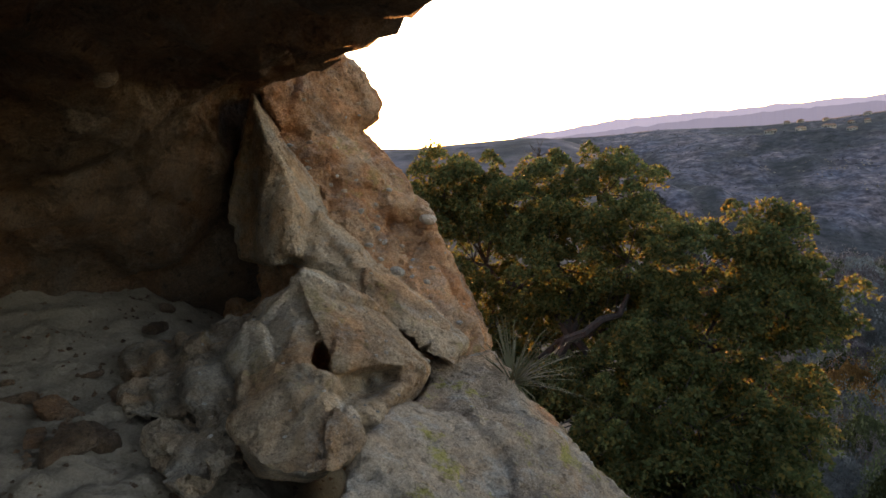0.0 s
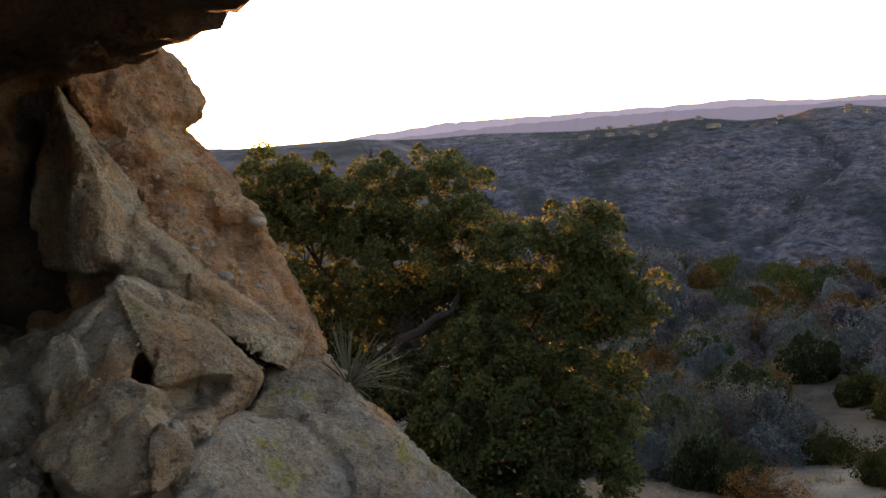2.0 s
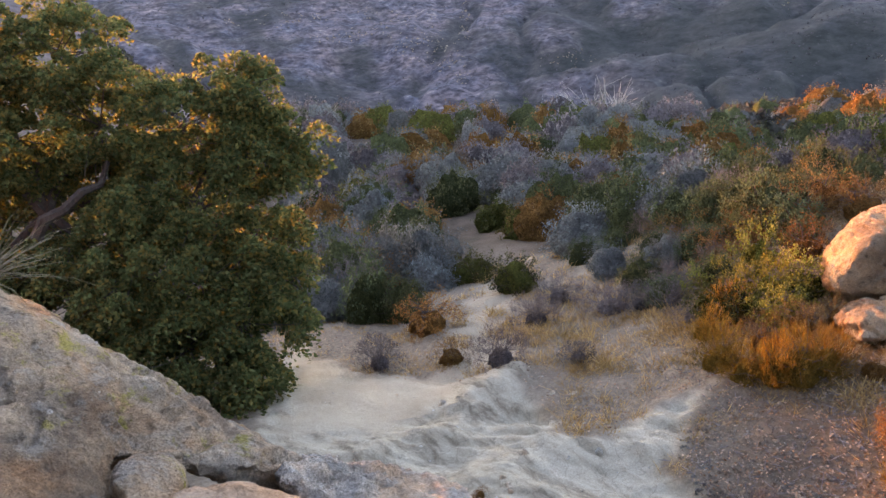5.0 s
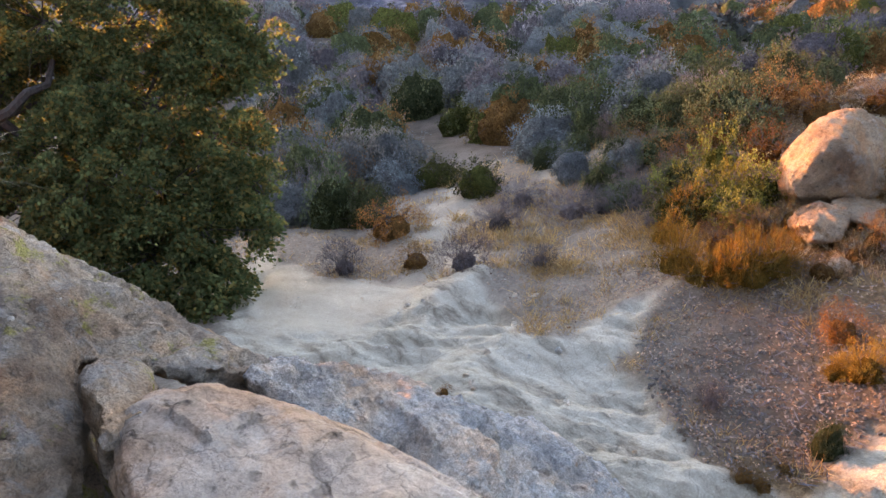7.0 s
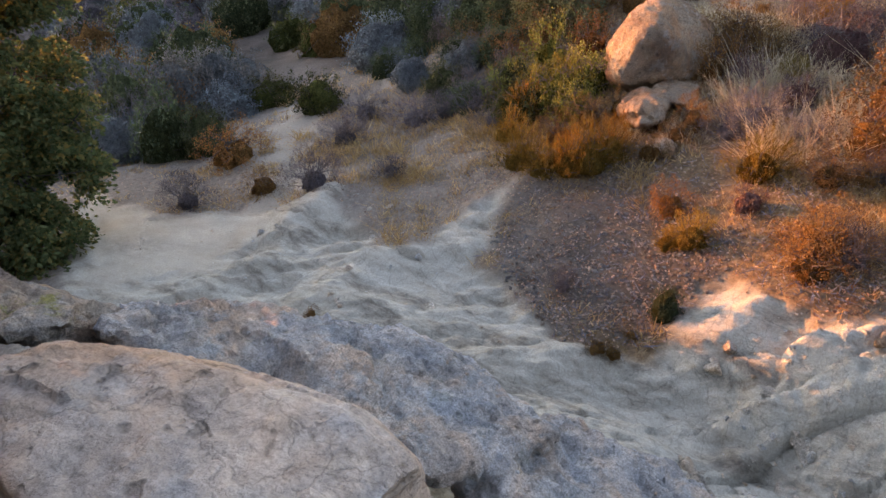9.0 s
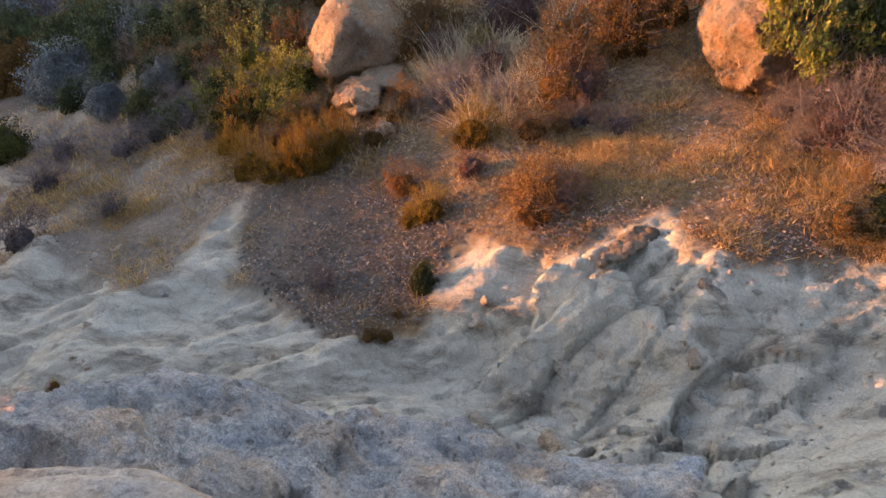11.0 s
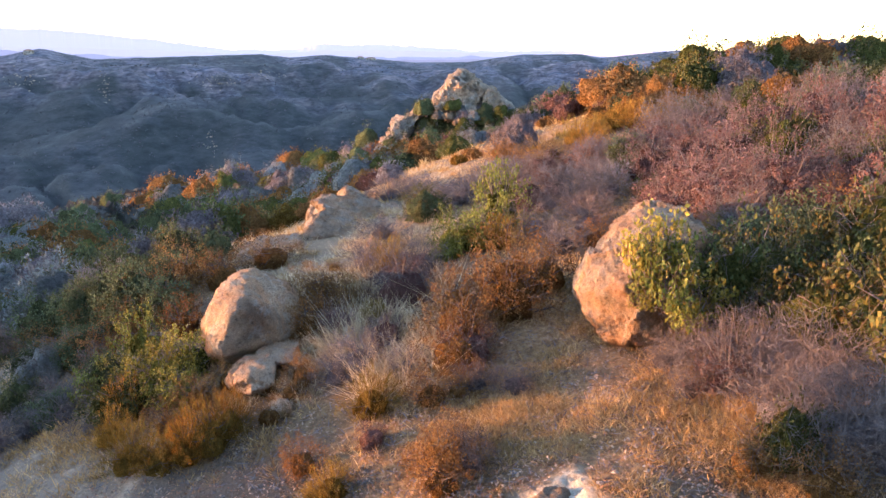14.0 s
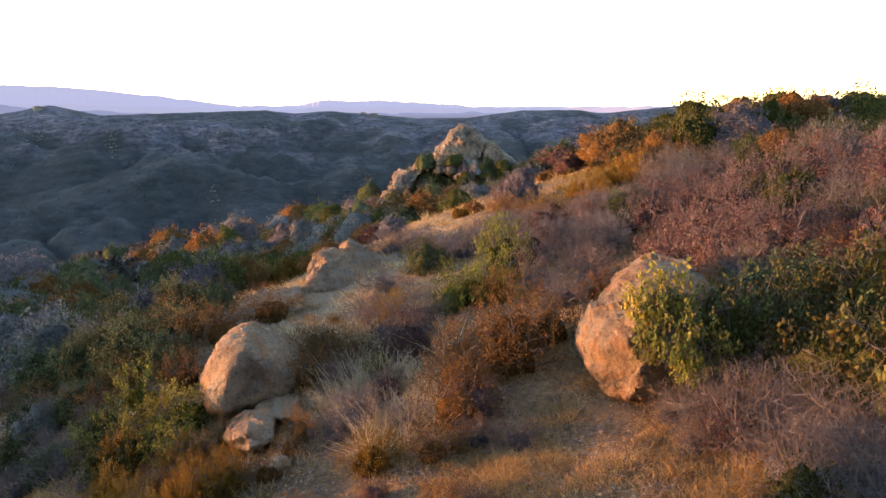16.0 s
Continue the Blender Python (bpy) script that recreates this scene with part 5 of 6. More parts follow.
kind("gold", 3, name="goldenbush", style="needles", leaf_mat=GOLD, stem_mat=TWIG, label="golden-olive upright bush lit by the sun", tips=150, per=26, leaf=(0.11, 0.013), spread=0.040, upright=0.25, core=0.46, twigs=10)
kind("lime", 3, name="sumac_bush", style="leaf", leaf_mat=LIME, stem_mat=PALE_TWIG, label="yellow-green leafy sumac bush on the hillside", tips=110, per=20, leaf=(0.065, 0.042), spread=0.05, gaps=0.6, bloom=BLOOM, core=0.5, crook=0.13)
kind("pink", 3, name="chamise_bush", style="leaf", leaf_mat=PINK, stem_mat=PALE_TWIG, label="pinkish dry chamise bush with bare twigs", tips=150, per=22, leaf=(0.045, 0.026), spread=0.042, twigs=44, gaps=0.6, crook=0.15, core=0.6)
kind("sprig", 2, name="sumac_bush", style="leaf", leaf_mat=LIME, stem_mat=PALE_TWIG, label="open yellow-green sumac with pale flower heads", tips=46, per=15, leaf=(0.13, 0.08), spread=0.075, gaps=0.3, bloom=BLOOM, crook=0.16, stems=10, twigs=30)
kind("tangle", 3, name="bare_bush", style="twigs", leaf_mat=DUSK, stem_mat=PALE_TWIG, label="tangled bare bush of crooked pale twigs", tips=150, per=7, leaf=(0.13, 0.008), spread=0.08, stems=14, twigs=90, gaps=0.4, crook=0.24, core=0.4)

# coarser builds of the same kinds for the slopes further off
for _k in ("sage", "green", "dusk", "rust", "olive", "pink", "gold", "lime", "tangle"):
    _kw = dict(PLANTS[_k]["kw"])
    _l = (0.09, 0.022) if _kw["style"] != "leaf" else _kw["leaf"]
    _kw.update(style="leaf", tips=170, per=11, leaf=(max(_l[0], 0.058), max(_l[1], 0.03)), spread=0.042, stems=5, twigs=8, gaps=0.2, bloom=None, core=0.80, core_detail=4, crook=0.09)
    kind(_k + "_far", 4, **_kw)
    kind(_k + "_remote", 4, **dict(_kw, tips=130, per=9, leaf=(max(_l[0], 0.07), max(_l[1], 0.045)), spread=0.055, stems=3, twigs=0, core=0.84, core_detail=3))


def plant(key, x, y, width, tall, turn=None, z=None):
    """A bush of that kind, width and height, with its foot on the ground."""
    away = math.hypot(x, y)
    if away > 11.5:
        key += "_far" if away < 24 else "_remote"
    k = PLANTS[key]
    i = k["used"] % k["n"]
    k["used"] += 1
    a = radians((k["used"] * 137.5) % 360 if turn is None else turn)
    m = Matrix.Translation((x, y, ground_at(x, y) if z is None else z)) @ Matrix.Rotation(a, 4, "Z") @ Matrix.Diagonal((width / 2, width / 2, tall, 1))
    if len(k["protos"]) <= i:
        ob = bush(seed=sum(map(ord, key)) + 31 * i, **k["kw"])
        ob.matrix_basis = m
        k["protos"].append(ob)
        ob["group"] = k["kw"]["name"].replace("_", " ") + "es"
        return ob
    src = k["protos"][i]
    c = copy_thing(src, Matrix.Identity(4))
    c.matrix_basis = m
    return c


def growing(key, rows):
    for b, e, w, h in rows:
        x, y, z = sight(b, e)
        s = 0.9 if b > 60 and x * x + y * y < 150 else 1.0
        if w * s > 0.95 and x * x + y * y < 150:
            for k in range(3):
                a = radians(120 * k + 37 * b)
                plant(key, x + 0.24 * w * math.sin(a), y + 0.24 * w * math.cos(a), w * s * (0.8 - 0.08 * k), h * s * (0.88 - 0.13 * k))
        else:
            plant(key, x, y, w * s, h * s)


# the lit hillside
growing("gold", ((63.2, -30.4, 0.60, 0.42), (65.2, -31.0, 0.5, 0.36), (67.2, -30.6, 0.6, 0.44), (69.4, -30.2, 0.65, 0.46), (71.0, -29.4, 0.5, 0.4), (62.0, -28.4, 0.5, 0.38), (63.6, -26.8, 0.55, 0.4),
                 (79.4, -35.0, 0.45, 0.26), (77.4, -35.6, 0.3, 0.18), (100.4, -8.0, 1.0, 0.5), (103.0, -7.0, 1.1, 0.55), (101.4, -8.4, 0.9, 0.45), (105.0, -6.4, 1.1, 0.6)))
growing("lime", ((66.2, -25.4, 0.75, 0.55), (68.6, -24.4, 0.7, 0.55), (65.2, -23.0, 0.7, 0.6), (67.2, -26.4, 0.6, 0.4), (64.0, -24.6, 0.6, 0.45), (61.6, -25.0, 0.6, 0.4), (94.4, -14.6, 0.9, 1.0), (92.4, -16.4, 0.8, 0.7), (90.2, -17.0, 0.8, 0.6), (73.6, -14.8, 0.8, 0.6), (110.2, -22.4, 0.55, 0.45)))
growing("rust", ((88.6, -33.6, 0.72, 0.42), (90.8, -33.0, 0.6, 0.36), (89.4, -35.2, 0.5, 0.26), (92.4, -22.4, 1.2, 0.9), (95.5, -20.2, 1.0, 0.85), (98.2, -19.4, 0.8, 0.6), (90.8, -25.8, 0.9, 0.6), (77.6, -21.6, 0.9, 0.5), (79.4, -20.4, 0.9, 0.55), (81.2, -20.6, 0.7, 0.4), (77.6, -26.4, 0.5, 0.35), (76.4, -27.4, 0.35, 0.22),
                 (104.2, -6.0, 1.4, 0.7), (75.6, -17.2, 1.0, 0.5), (69.6, -18.4, 1.2, 0.8), (63.5, -21.0, 1.1, 0.6), (108.0, -5.2, 1.3, 0.8), (60.5, -20.0, 1.2, 0.6), (97.0, -9.4, 1.3, 0.5), (88.6, -28.6, 0.5, 0.3), (116.0, -31.0, 0.6, 0.3), (121.5, -31.5, 0.6, 0.35), (71.4, -15.4, 1.2, 0.8)))
growing("olive", ((114.8, -8.2, 1.2, 0.8), (108.6, -4.8, 1.2, 0.8), (122.4, -9.0, 1.3, 0.8), (117.4, -20.4, 1.4, 1.05), (120.8, -19.6, 1.6, 1.2), (114.4, -18.8, 1.1, 0.85), (124.0, -21.0, 1.5, 1.1), (63.0, -26.6, 0.8, 0.45), (114.2, -3.4, 1.6, 0.8), (119.6, -2.6, 1.5, 0.8), (111.6, -17.4, 0.9, 0.6), (118.6, -29.6, 0.5, 0.45), (112.6, -6.0, 1.0, 0.6)))
growing("pink", ((110.0, -12.6, 1.5, 0.9), (108.0, -10.6, 1.3, 0.8), (113.4, -11.8, 1.5, 0.9), (117.0, -12.0, 1.3, 0.7), (120.4, -11.6, 1.4, 0.8), (84.8, -23.6, 0.55, 0.3), (83.2, -31.6, 0.3, 0.2), (80.6, -22.6, 0.6, 0.3), (86.4, -20.4, 0.9, 0.5),
                 (111.0, -8.8, 1.5, 0.8), (116.8, -6.6, 1.6, 0.9), (121.0, -7.0, 1.8, 1.0), (96.6, -13.0, 0.9, 0.5), (98.8, -10.6, 1.1, 0.5), (106.6, -8.4, 1.2, 0.6), (113.0, -25.2, 0.7, 0.35)))
growing("tangle", ((113.6, -23.0, 1.1, 0.55), (116.6, -24.0, 1.1, 0.6), (119.6, -24.6, 1.0, 0.6), (122.6, -25.6, 1.1, 0.7), (110.4, -24.6, 0.7, 0.3), (108.4, -24.8, 0.5, 0.22), (97.4, -15.4, 0.9, 0.5), (99.6, -16.4, 0.8, 0.4), (101.0, -13.4, 1.0, 0.5), (96.4, -11.6, 1.0, 0.5),
                   (112.6, -14.6, 0.9, 0.6), (119.4, -9.4, 1.1, 0.7), (117.8, -27.2, 0.9, 0.4), (121.6, -28.4, 0.9, 0.5), (85.0, -19.0, 0.9, 0.45), (87.6, -18.2, 0.9, 0.45), (124.5, -28.0, 1.0, 0.6), (109.0, -6.6, 1.3, 0.7)))
growing("dusk", ((101.6, -14.6, 0.9, 0.45), (99.4, -12.4, 1.1, 0.5), (82.4, -25.4, 0.8, 0.32), (80.4, -26.6, 0.6, 0.25), (104.0, -9.4, 1.2, 0.6), (92.2, -33.6, 0.4, 0.3), (117.0, -2.8, 1.3, 0.8), (112.0, -4.2, 1.5, 0.8), (86.6, -26.0, 0.5, 0.22), (84.8, -15.4, 0.9, 0.35),
                 (89.4, -13.2, 1.1, 0.5), (92.6, -12.0, 1.1, 0.5), (95.0, -10.8, 1.2, 0.5), (87.0, -12.2, 1.2, 0.45), (100.8, -10.6, 1.2, 0.5), (103.0, -12.0, 0.9, 0.5), (119.0, -5.4, 1.5, 0.9)))
growing("green", ((73.0, -14.4, 0.9, 0.7), (65.0, -19.2, 1.3, 0.8), (62.5, -18.4, 1.2, 0.7), (121.5, -15.6, 1.5, 1.0), (119.0, -5.0, 1.4, 0.8), (115.2, -16.6, 1.0, 0.6), (88.2, -14.0, 0.8, 0.5)))
growing("dusk", ((57.0, -21.0, 0.7, 0.4), (60.0, -22.4, 0.6, 0.4), (55.0, -19.4, 1.0, 0.5), (61.6, -23.6, 0.5, 0.35), (58.6, -18.6, 1.0, 0.6), (52.5, -20.4, 0.7, 0.4), (63.2, -18.4, 1.0, 0.6), (58.8, -24.6, 0.6, 0.25), (56.4, -26.6, 0.6, 0.25), (60.6, -27.4, 0.5, 0.2)))
growing("green", ((59.0, -20.2, 0.9, 0.6), (56.0, -17.6, 1.2, 0.7), (61.5, -19.8, 0.9, 0.6), (54.0, -22.6, 0.6, 0.35), (57.6, -22.4, 0.6, 0.35), (51.6, -23.2, 0.6, 0.35)))
growing("green", ((64.4, -20.6, 0.8, 0.5), (61.0, -22.4, 0.7, 0.45), (67.2, -20.4, 0.9, 0.5), (62.6, -24.4, 0.6, 0.4), (58.4, -26.0, 0.5, 0.3), (66.4, -18.0, 1.1, 0.6), (69.2, -16.6, 1.2, 0.7), (60.0, -18.0, 1.1, 0.6)))
growing("rust", ((66.0, -19.4, 0.9, 0.5), (62.2, -22.6, 0.7, 0.4), (68.4, -21.6, 0.7, 0.45), (71.4, -26.0, 0.4, 0.3), (69.0, -27.0, 0.5, 0.35), (66.4, -28.6, 0.5, 0.35), (74.4, -29.0, 0.4, 0.25)))
growing("rust", ((78.2, -22.6, 0.7, 0.5), (79.8, -21.8, 0.75, 0.5), (81.4, -21.2, 0.6, 0.4), (76.2, -23.2, 0.45, 0.28), (77.6, -22.4, 0.5, 0.3), (74.6, -26.9, 0.28, 0.14)))
# smaller growth between them
srng = np.random.RandomState(33)
placed = 0
while placed < 110:
    b, r = srng.uniform(76, 126), math.exp(srng.uniform(math.log(4.0), math.log(14)))
    x, y = plan(b, r)
    if (98 < b < 111 and 4.4 < r < 6.6) or (69 < b < 78 and 5.2 < r < 7.2) or (78 < b < 86.5 and 8 < r < 11) or (95 < b < 104 and r < 8 and srng.rand() < 0.8) or (72 < b < 91 and r < 13 and srng.rand() < 0.7) or rock_share(np.array([x]), np.array([y]))[0] > 0.1:
        continue
    keys = ["dusk", "tangle", "rust", "pink", "gold"] if b < 100 else ["tangle", "pink", "pink", "olive", "rust", "green"] if r > 5 else ["tangle", "rust", "rust"]
    w = srng.uniform(0.22, 0.5) * (1 + 0.06 * r)
    plant(keys[srng.randint(len(keys))], x, y, w, w * srng.uniform(0.4, 0.7))
    placed += 1
# the shrub that grows over the big boulder
for b, e, far, w, h in ((106.6, -18.6, 4.92, 0.46, 0.40), (107.9, -20.0, 4.92, 0.42, 0.46), (109.8, -21.6, 4.95, 0.34, 0.22),
                       (107.2, -16.8, 5.0, 0.56, 0.44), (108.8, -18.2, 5.0, 0.5, 0.42), (110.6, -20.4, 5.0, 0.5, 0.36), (106.4, -20.4, 4.9, 0.24, 0.2)):
    p = at(b, e, far)
    plant("sprig", p.x, p.y, w, h, z=p.z)
for b, e, far, w, h in ((110.9, -19.4, 5.7, 0.6, 0.5),):
    p = at(b, e, far)
    plant("olive", p.x, p.y, w, h, z=p.z)

# the gully's edge and the sandy floor
growing("green", ((33.0, -27.2, 0.95, 0.85), (36.0, -27.4, 0.8, 0.6), (78.3, -40.8, 0.22, 0.26), (56.4, -25.0, 0.6, 0.4)))
growing("rust", ((37.6, -28.4, 0.9, 0.55), (39.6, -31.0, 0.5, 0.28), (41.6, -41.2, 0.14, 0.07), (72.2, -44.4, 0.22, 0.14), (74.0, -44.6, 0.2, 0.12), (75.5, -43.0, 0.16, 0.1)))
growing("dusk", ((33.0, -31.0, 0.55, 0.36), (44.2, -31.2, 0.65, 0.36), (47.4, -28.2, 0.6, 0.4), (51.2, -31.0, 0.4, 0.2), (54.0, -27.0, 0.9, 0.3), (59.4, -26.0, 0.7, 0.35), (68.0, -40.0, 0.3, 0.16), (49.5, -26.4, 0.7, 0.35)))
growing("sage", ((28.8, -22.6, 1.7, 1.1), (44.5, -18.4, 2.2, 1.5), (31.0, -16.0, 2.6, 1.8), (36.2, -22.4, 1.3, 0.8), (30.4, -25.2, 1.2, 0.8), (53.5, -24.0, 0.7, 0.4), (27.4, -19.0, 2.0, 1.3), (58.0, -23.4, 0.7, 0.45)))
growing("olive", ((48.4, -17.4, 1.8, 1.1), (39.0, -13.4, 3.0, 1.8), (42.0, -24.6, 0.9, 0.5), (45.5, -25.4, 0.8, 0.5)))

# chaparral of the slope beyond
rng = np.random.RandomState(5)
mix = ["sage"] * 6 + ["dusk"] * 6 + ["green"] * 6 + ["rust"] * 5 + ["olive"] * 1
placed = 0
while placed < 430:
    b = rng.uniform(16, 74)
    r = math.exp(rng.uniform(math.log(8.2 + 0.02 * abs(b - 40)), math.log(55)))
    if b > 60 and r < 10.5 + 0.2 * (b - 60):
        continue
    x, y = plan(b, r)
    if float(min(line_away(x, y, TRAIL), line_away(x, y, FORK))) < 0.62 or (r < 11 and 40 < b < 62 and rng.rand() < 0.6):
        continue
    w = rng.uniform(0.75, 1.35) * (0.8 + r * 0.038)
    plant(mix[rng.randint(len(mix))] if b < 61 else ["green", "green", "olive", "rust", "dusk"][rng.randint(5)], x, y, w, w * rng.uniform(0.5, 0.8))
    placed += 1
# bushes over the crest and round the rock peak
placed = 0
while placed < 110:
    b = rng.uniform(72, 126)
    r = rng.uniform(13, 24) if rng.rand() < 0.45 else rng.uniform(24, 75)
    x, y = plan(b, r)
    if math.hypot(x - px, y - py) < 4.5 or (80 < b < 100 and r < 17):
        continue
    w = rng.uniform(0.7, 1.25) * (0.9 + r * 0.04)
    key = (["rust", "pink", "dusk", "green", "olive"] if r < 24 else ["green", "green", "green", "sage", "rust", "olive"])[rng.randint(5)]
    plant(key, x, y, w, w * rng.uniform(0.4, 0.55))
    placed += 1
placed = 0
while placed < 150:
    b, r = rng.uniform(57, 92), math.exp(rng.uniform(math.log(13.5), math.log(60)))
    x, y = plan(b, r)
    if math.hypot(x - px, y - py) < 4.5 or (b > 76 and r < 18):
        continue
    w = rng.uniform(0.8, 1.3) * (0.9 + r * 0.04)
    plant(["green", "sage", "dusk", "rust", "olive", "sage"][rng.randint(6)], x, y, w, w * rng.uniform(0.45, 0.6))
    placed += 1
for dx, dy, w, h in ((-3.5, 2, 3, 2.2), (-3, -1.5, 3.4, 2.4), (-2.5, 4.2, 2.4, 2.0), (1, 6, 3.2, 2.4), (-4, -4.5, 3, 2), (-1, -5.5, 2.6, 2), (-5.5, 0, 3, 1.8), (-4.6, 6.5, 2.6, 1.6), (0.5, 3.6, 2.2, 2.8), (2, -5, 3, 2.2), (-2.6, 1.2, 1.8, 1.6)):
    plant("green", px + dx, py + dy, w, h)


bpy.context.view_layer.update()
PEAK = bpy.data.objects["rock_peak"]
for b, e_, w, h in ((88.4, -6.9, 1.6, 1.0), (90.2, -7.0, 2.0, 1.1), (92.4, -6.8, 2.2, 1.1), (94.6, -7.2, 2.0, 1.0), (96.2, -7.4, 1.8, 1.0), (91.4, -8.2, 2.4, 1.4), (93.6, -8.4, 2.4, 1.4), (89.2, -8.6, 2.4, 1.6), (87.2, -8.4, 1.6, 1.0), (93.2, -5.6, 1.0, 0.6), (95.2, -6.0, 1.2, 0.7), (88.2, -5.5, 1.6, 1.2), (87.6, -5.2, 1.4, 1.1)):
    far = surface_point(PEAK, b, e_)
    if far:
        p = at(b, e_, far)
        plant("green", p.x, p.y, w, h, z=p.z - 0.15)
prng = np.random.RandomState(71)
for k in range(90):
    b, e_ = prng.uniform(87.4, 97.5), prng.uniform(-9.8, -4.6)
    far = surface_point(PEAK, b, e_)
    if far and e_ < -4.3 - 0.3 * abs(b - 92.8) + prng.uniform(-0.6, 0.4):
        p = at(b, e_, far)
        w = prng.uniform(0.7, 1.5)
        plant(["green", "green", "dusk", "olive", "sage"][prng.randint(5)], p.x, p.y, w, w * prng.uniform(0.5, 0.7), z=p.z - 0.2)


def oak_tree():
    """The evergreen oak beside the shelter: forked trunk, limbs, boughs and a crown in lobes."""
    rng = np.random.RandomState(21)
    root = new("oak_tree")
    tagged(root, "broad dark evergreen oak with drooping boughs", "tree")
    fx, fy = plan(10.5, 7.7)
    foot = Vector((fx, fy, ground_at(fx, fy) - 0.2))
    fork = at(9.6, -15.2, 7.7)
    lobes = [(at(-0.2, -2.6, 8.14), 0.40, 0.40), (at(1.8, -3.6, 8.03), 0.50, 0.46), (at(5.2, -4.2, 8.14), 0.66, 0.55), (at(9.5, -4.6, 8.25), 0.77, 0.61), (at(13.4, -4.4, 7.92), 0.64, 0.51), (at(2.2, -8.6, 7.92), 0.68, 0.64), (at(8.2, -9.4, 7.70), 0.68, 0.55)]
    lobes += [(at(14.4, -9.6, 7.48), 0.57, 0.68), (at(20.2, -10.6, 7.26), 0.62, 0.57), (at(24.0, -9.2, 7.04), 0.44, 0.44), (at(24.6, -13.2, 6.93), 0.46, 0.40), (at(27.0, -13.2, 6.9), 0.36, 0.32), (at(25.8, -8.8, 6.95), 0.26, 0.3), (at(25.6, -23.0, 6.65), 0.3, 0.42), (at(20.6, -16.5, 6.93), 0.68, 0.61), (at(24.4, -20.0, 6.82), 0.42, 0.50)]
    lobes += [(at(19.2, -22.0, 6.71), 0.66, 0.61), (at(14.6, -20.5, 6.82), 0.66, 0.66), (at(22.6, -26.0, 6.49), 0.46, 0.51), (at(17.4, -27.0, 6.49), 0.55, 0.50), (at(20.8, -30.0, 6.27), 0.37, 0.37), (at(5.6, -13.4, 8.36), 0.77, 0.55), (at(9.6, -21.5, 7.26), 0.73, 0.61), (at(3.5, -19.5, 8.14), 0.77, 0.66), (at(12.5, -26.4, 6.82), 0.61, 0.50), (at(8.0, -27.5, 7.15), 0.66, 0.55)]
    lobes += [(at(7.0, -17.0, 8.3), 0.6, 0.5), (at(11.6, -17.4, 7.75), 0.55, 0.5), (at(3.0, -14.5, 8.4), 0.6, 0.55), (at(9.2, -12.4, 8.3), 0.6, 0.42), (at(12.8, -12.0, 8.0), 0.5, 0.4), (at(5.4, -23.5, 7.7), 0.6, 0.5), (at(16.5, -14.0, 7.5), 0.5, 0.5)]
    part("trunk", tubes([[(foot, 0.13), (foot.lerp(fork, 0.5) + Vector((0.05, 0, 0)), 0.10), (fork, 0.075)]], 9), OAK_BARK, root)
    mains = []
    for aim in (at(3.4, -9.0, 8.2), at(9.0, -8.4, 8.2), at(15.2, -10.6, 7.7), at(19.0, -17.0, 7.2), at(7.0, -20.5, 7.8), at(14.0, -23.0, 7.0)):
        knee = fork.lerp(aim, 0.45) + Vector((rng.normal() * 0.12, 0.2 + rng.normal() * 0.08, 0.12))
        path = [(fork, 0.055), (fork.lerp(knee, 0.5) + Vector(rng.normal(size=3) * 0.05), 0.046), (knee, 0.038), (knee.lerp(aim, 0.5) + Vector(rng.normal(size=3) * 0.07), 0.028), (aim, 0.02)]
        part("limb", tubes([path], 6), OAK_BARK, root)
        mains += [path[2][0], path[3][0], path[4][0]]
    for c, rw, rh in lobes:
        back = c + c.normalized() * rw * 0.35
        start = min(mains, key=lambda v: (v - back).length)
        mid = start.lerp(back, 0.5) + Vector(rng.normal(size=3) * 0.08)
        limb = part("limb", tubes([[(start, 0.02), (mid, 0.015), (back, 0.009)]], 5), OAK_BARK, root)
        boughs = []
        for j in range(11):
            d = Vector(rng.normal(size=3)).normalized()
            end = c + Vector((d.x * rw, d.y * rw, d.z * rh)) * 0.95
            boughs.append([(mid.lerp(back, rng.uniform(0.5, 1)), 0.009), (c.lerp(end, 0.5) + Vector(rng.normal(size=3) * 0.05), 0.006), (end, 0.003)])
        part("bough", tubes(boughs, 3), OAK_BARK, limb)
    part("limb", tubes([[(at(8.6, -16.6, 7.3), 0.06), (at(9.4, -15.4, 7.2), 0.05), (at(10.8, -15.0, 7.15), 0.045), (at(12.2, -14.0, 7.15), 0.04), (at(13.6, -13.7, 7.2), 0.032), (at(14.4, -12.2, 7.3), 0.022)]], 7), OAK_BARK, root, "bare bent limb")
    bare = []
    for k in range(16):
        s = at(8.3, -0.9, 8.1)
        t = s + Vector((rng.normal() * 0.10, rng.normal() * 0.1, rng.uniform(0.05, 0.24)))
        bare.append([(s, 0.006), (s.lerp(t, 0.5) + Vector(rng.normal(size=3) * 0.03), 0.004), (t, 0.002)])
    part("twig", tubes(bare, 3), TWIG, root, "bare dead twigs at the top")
    cs, hs = [], []
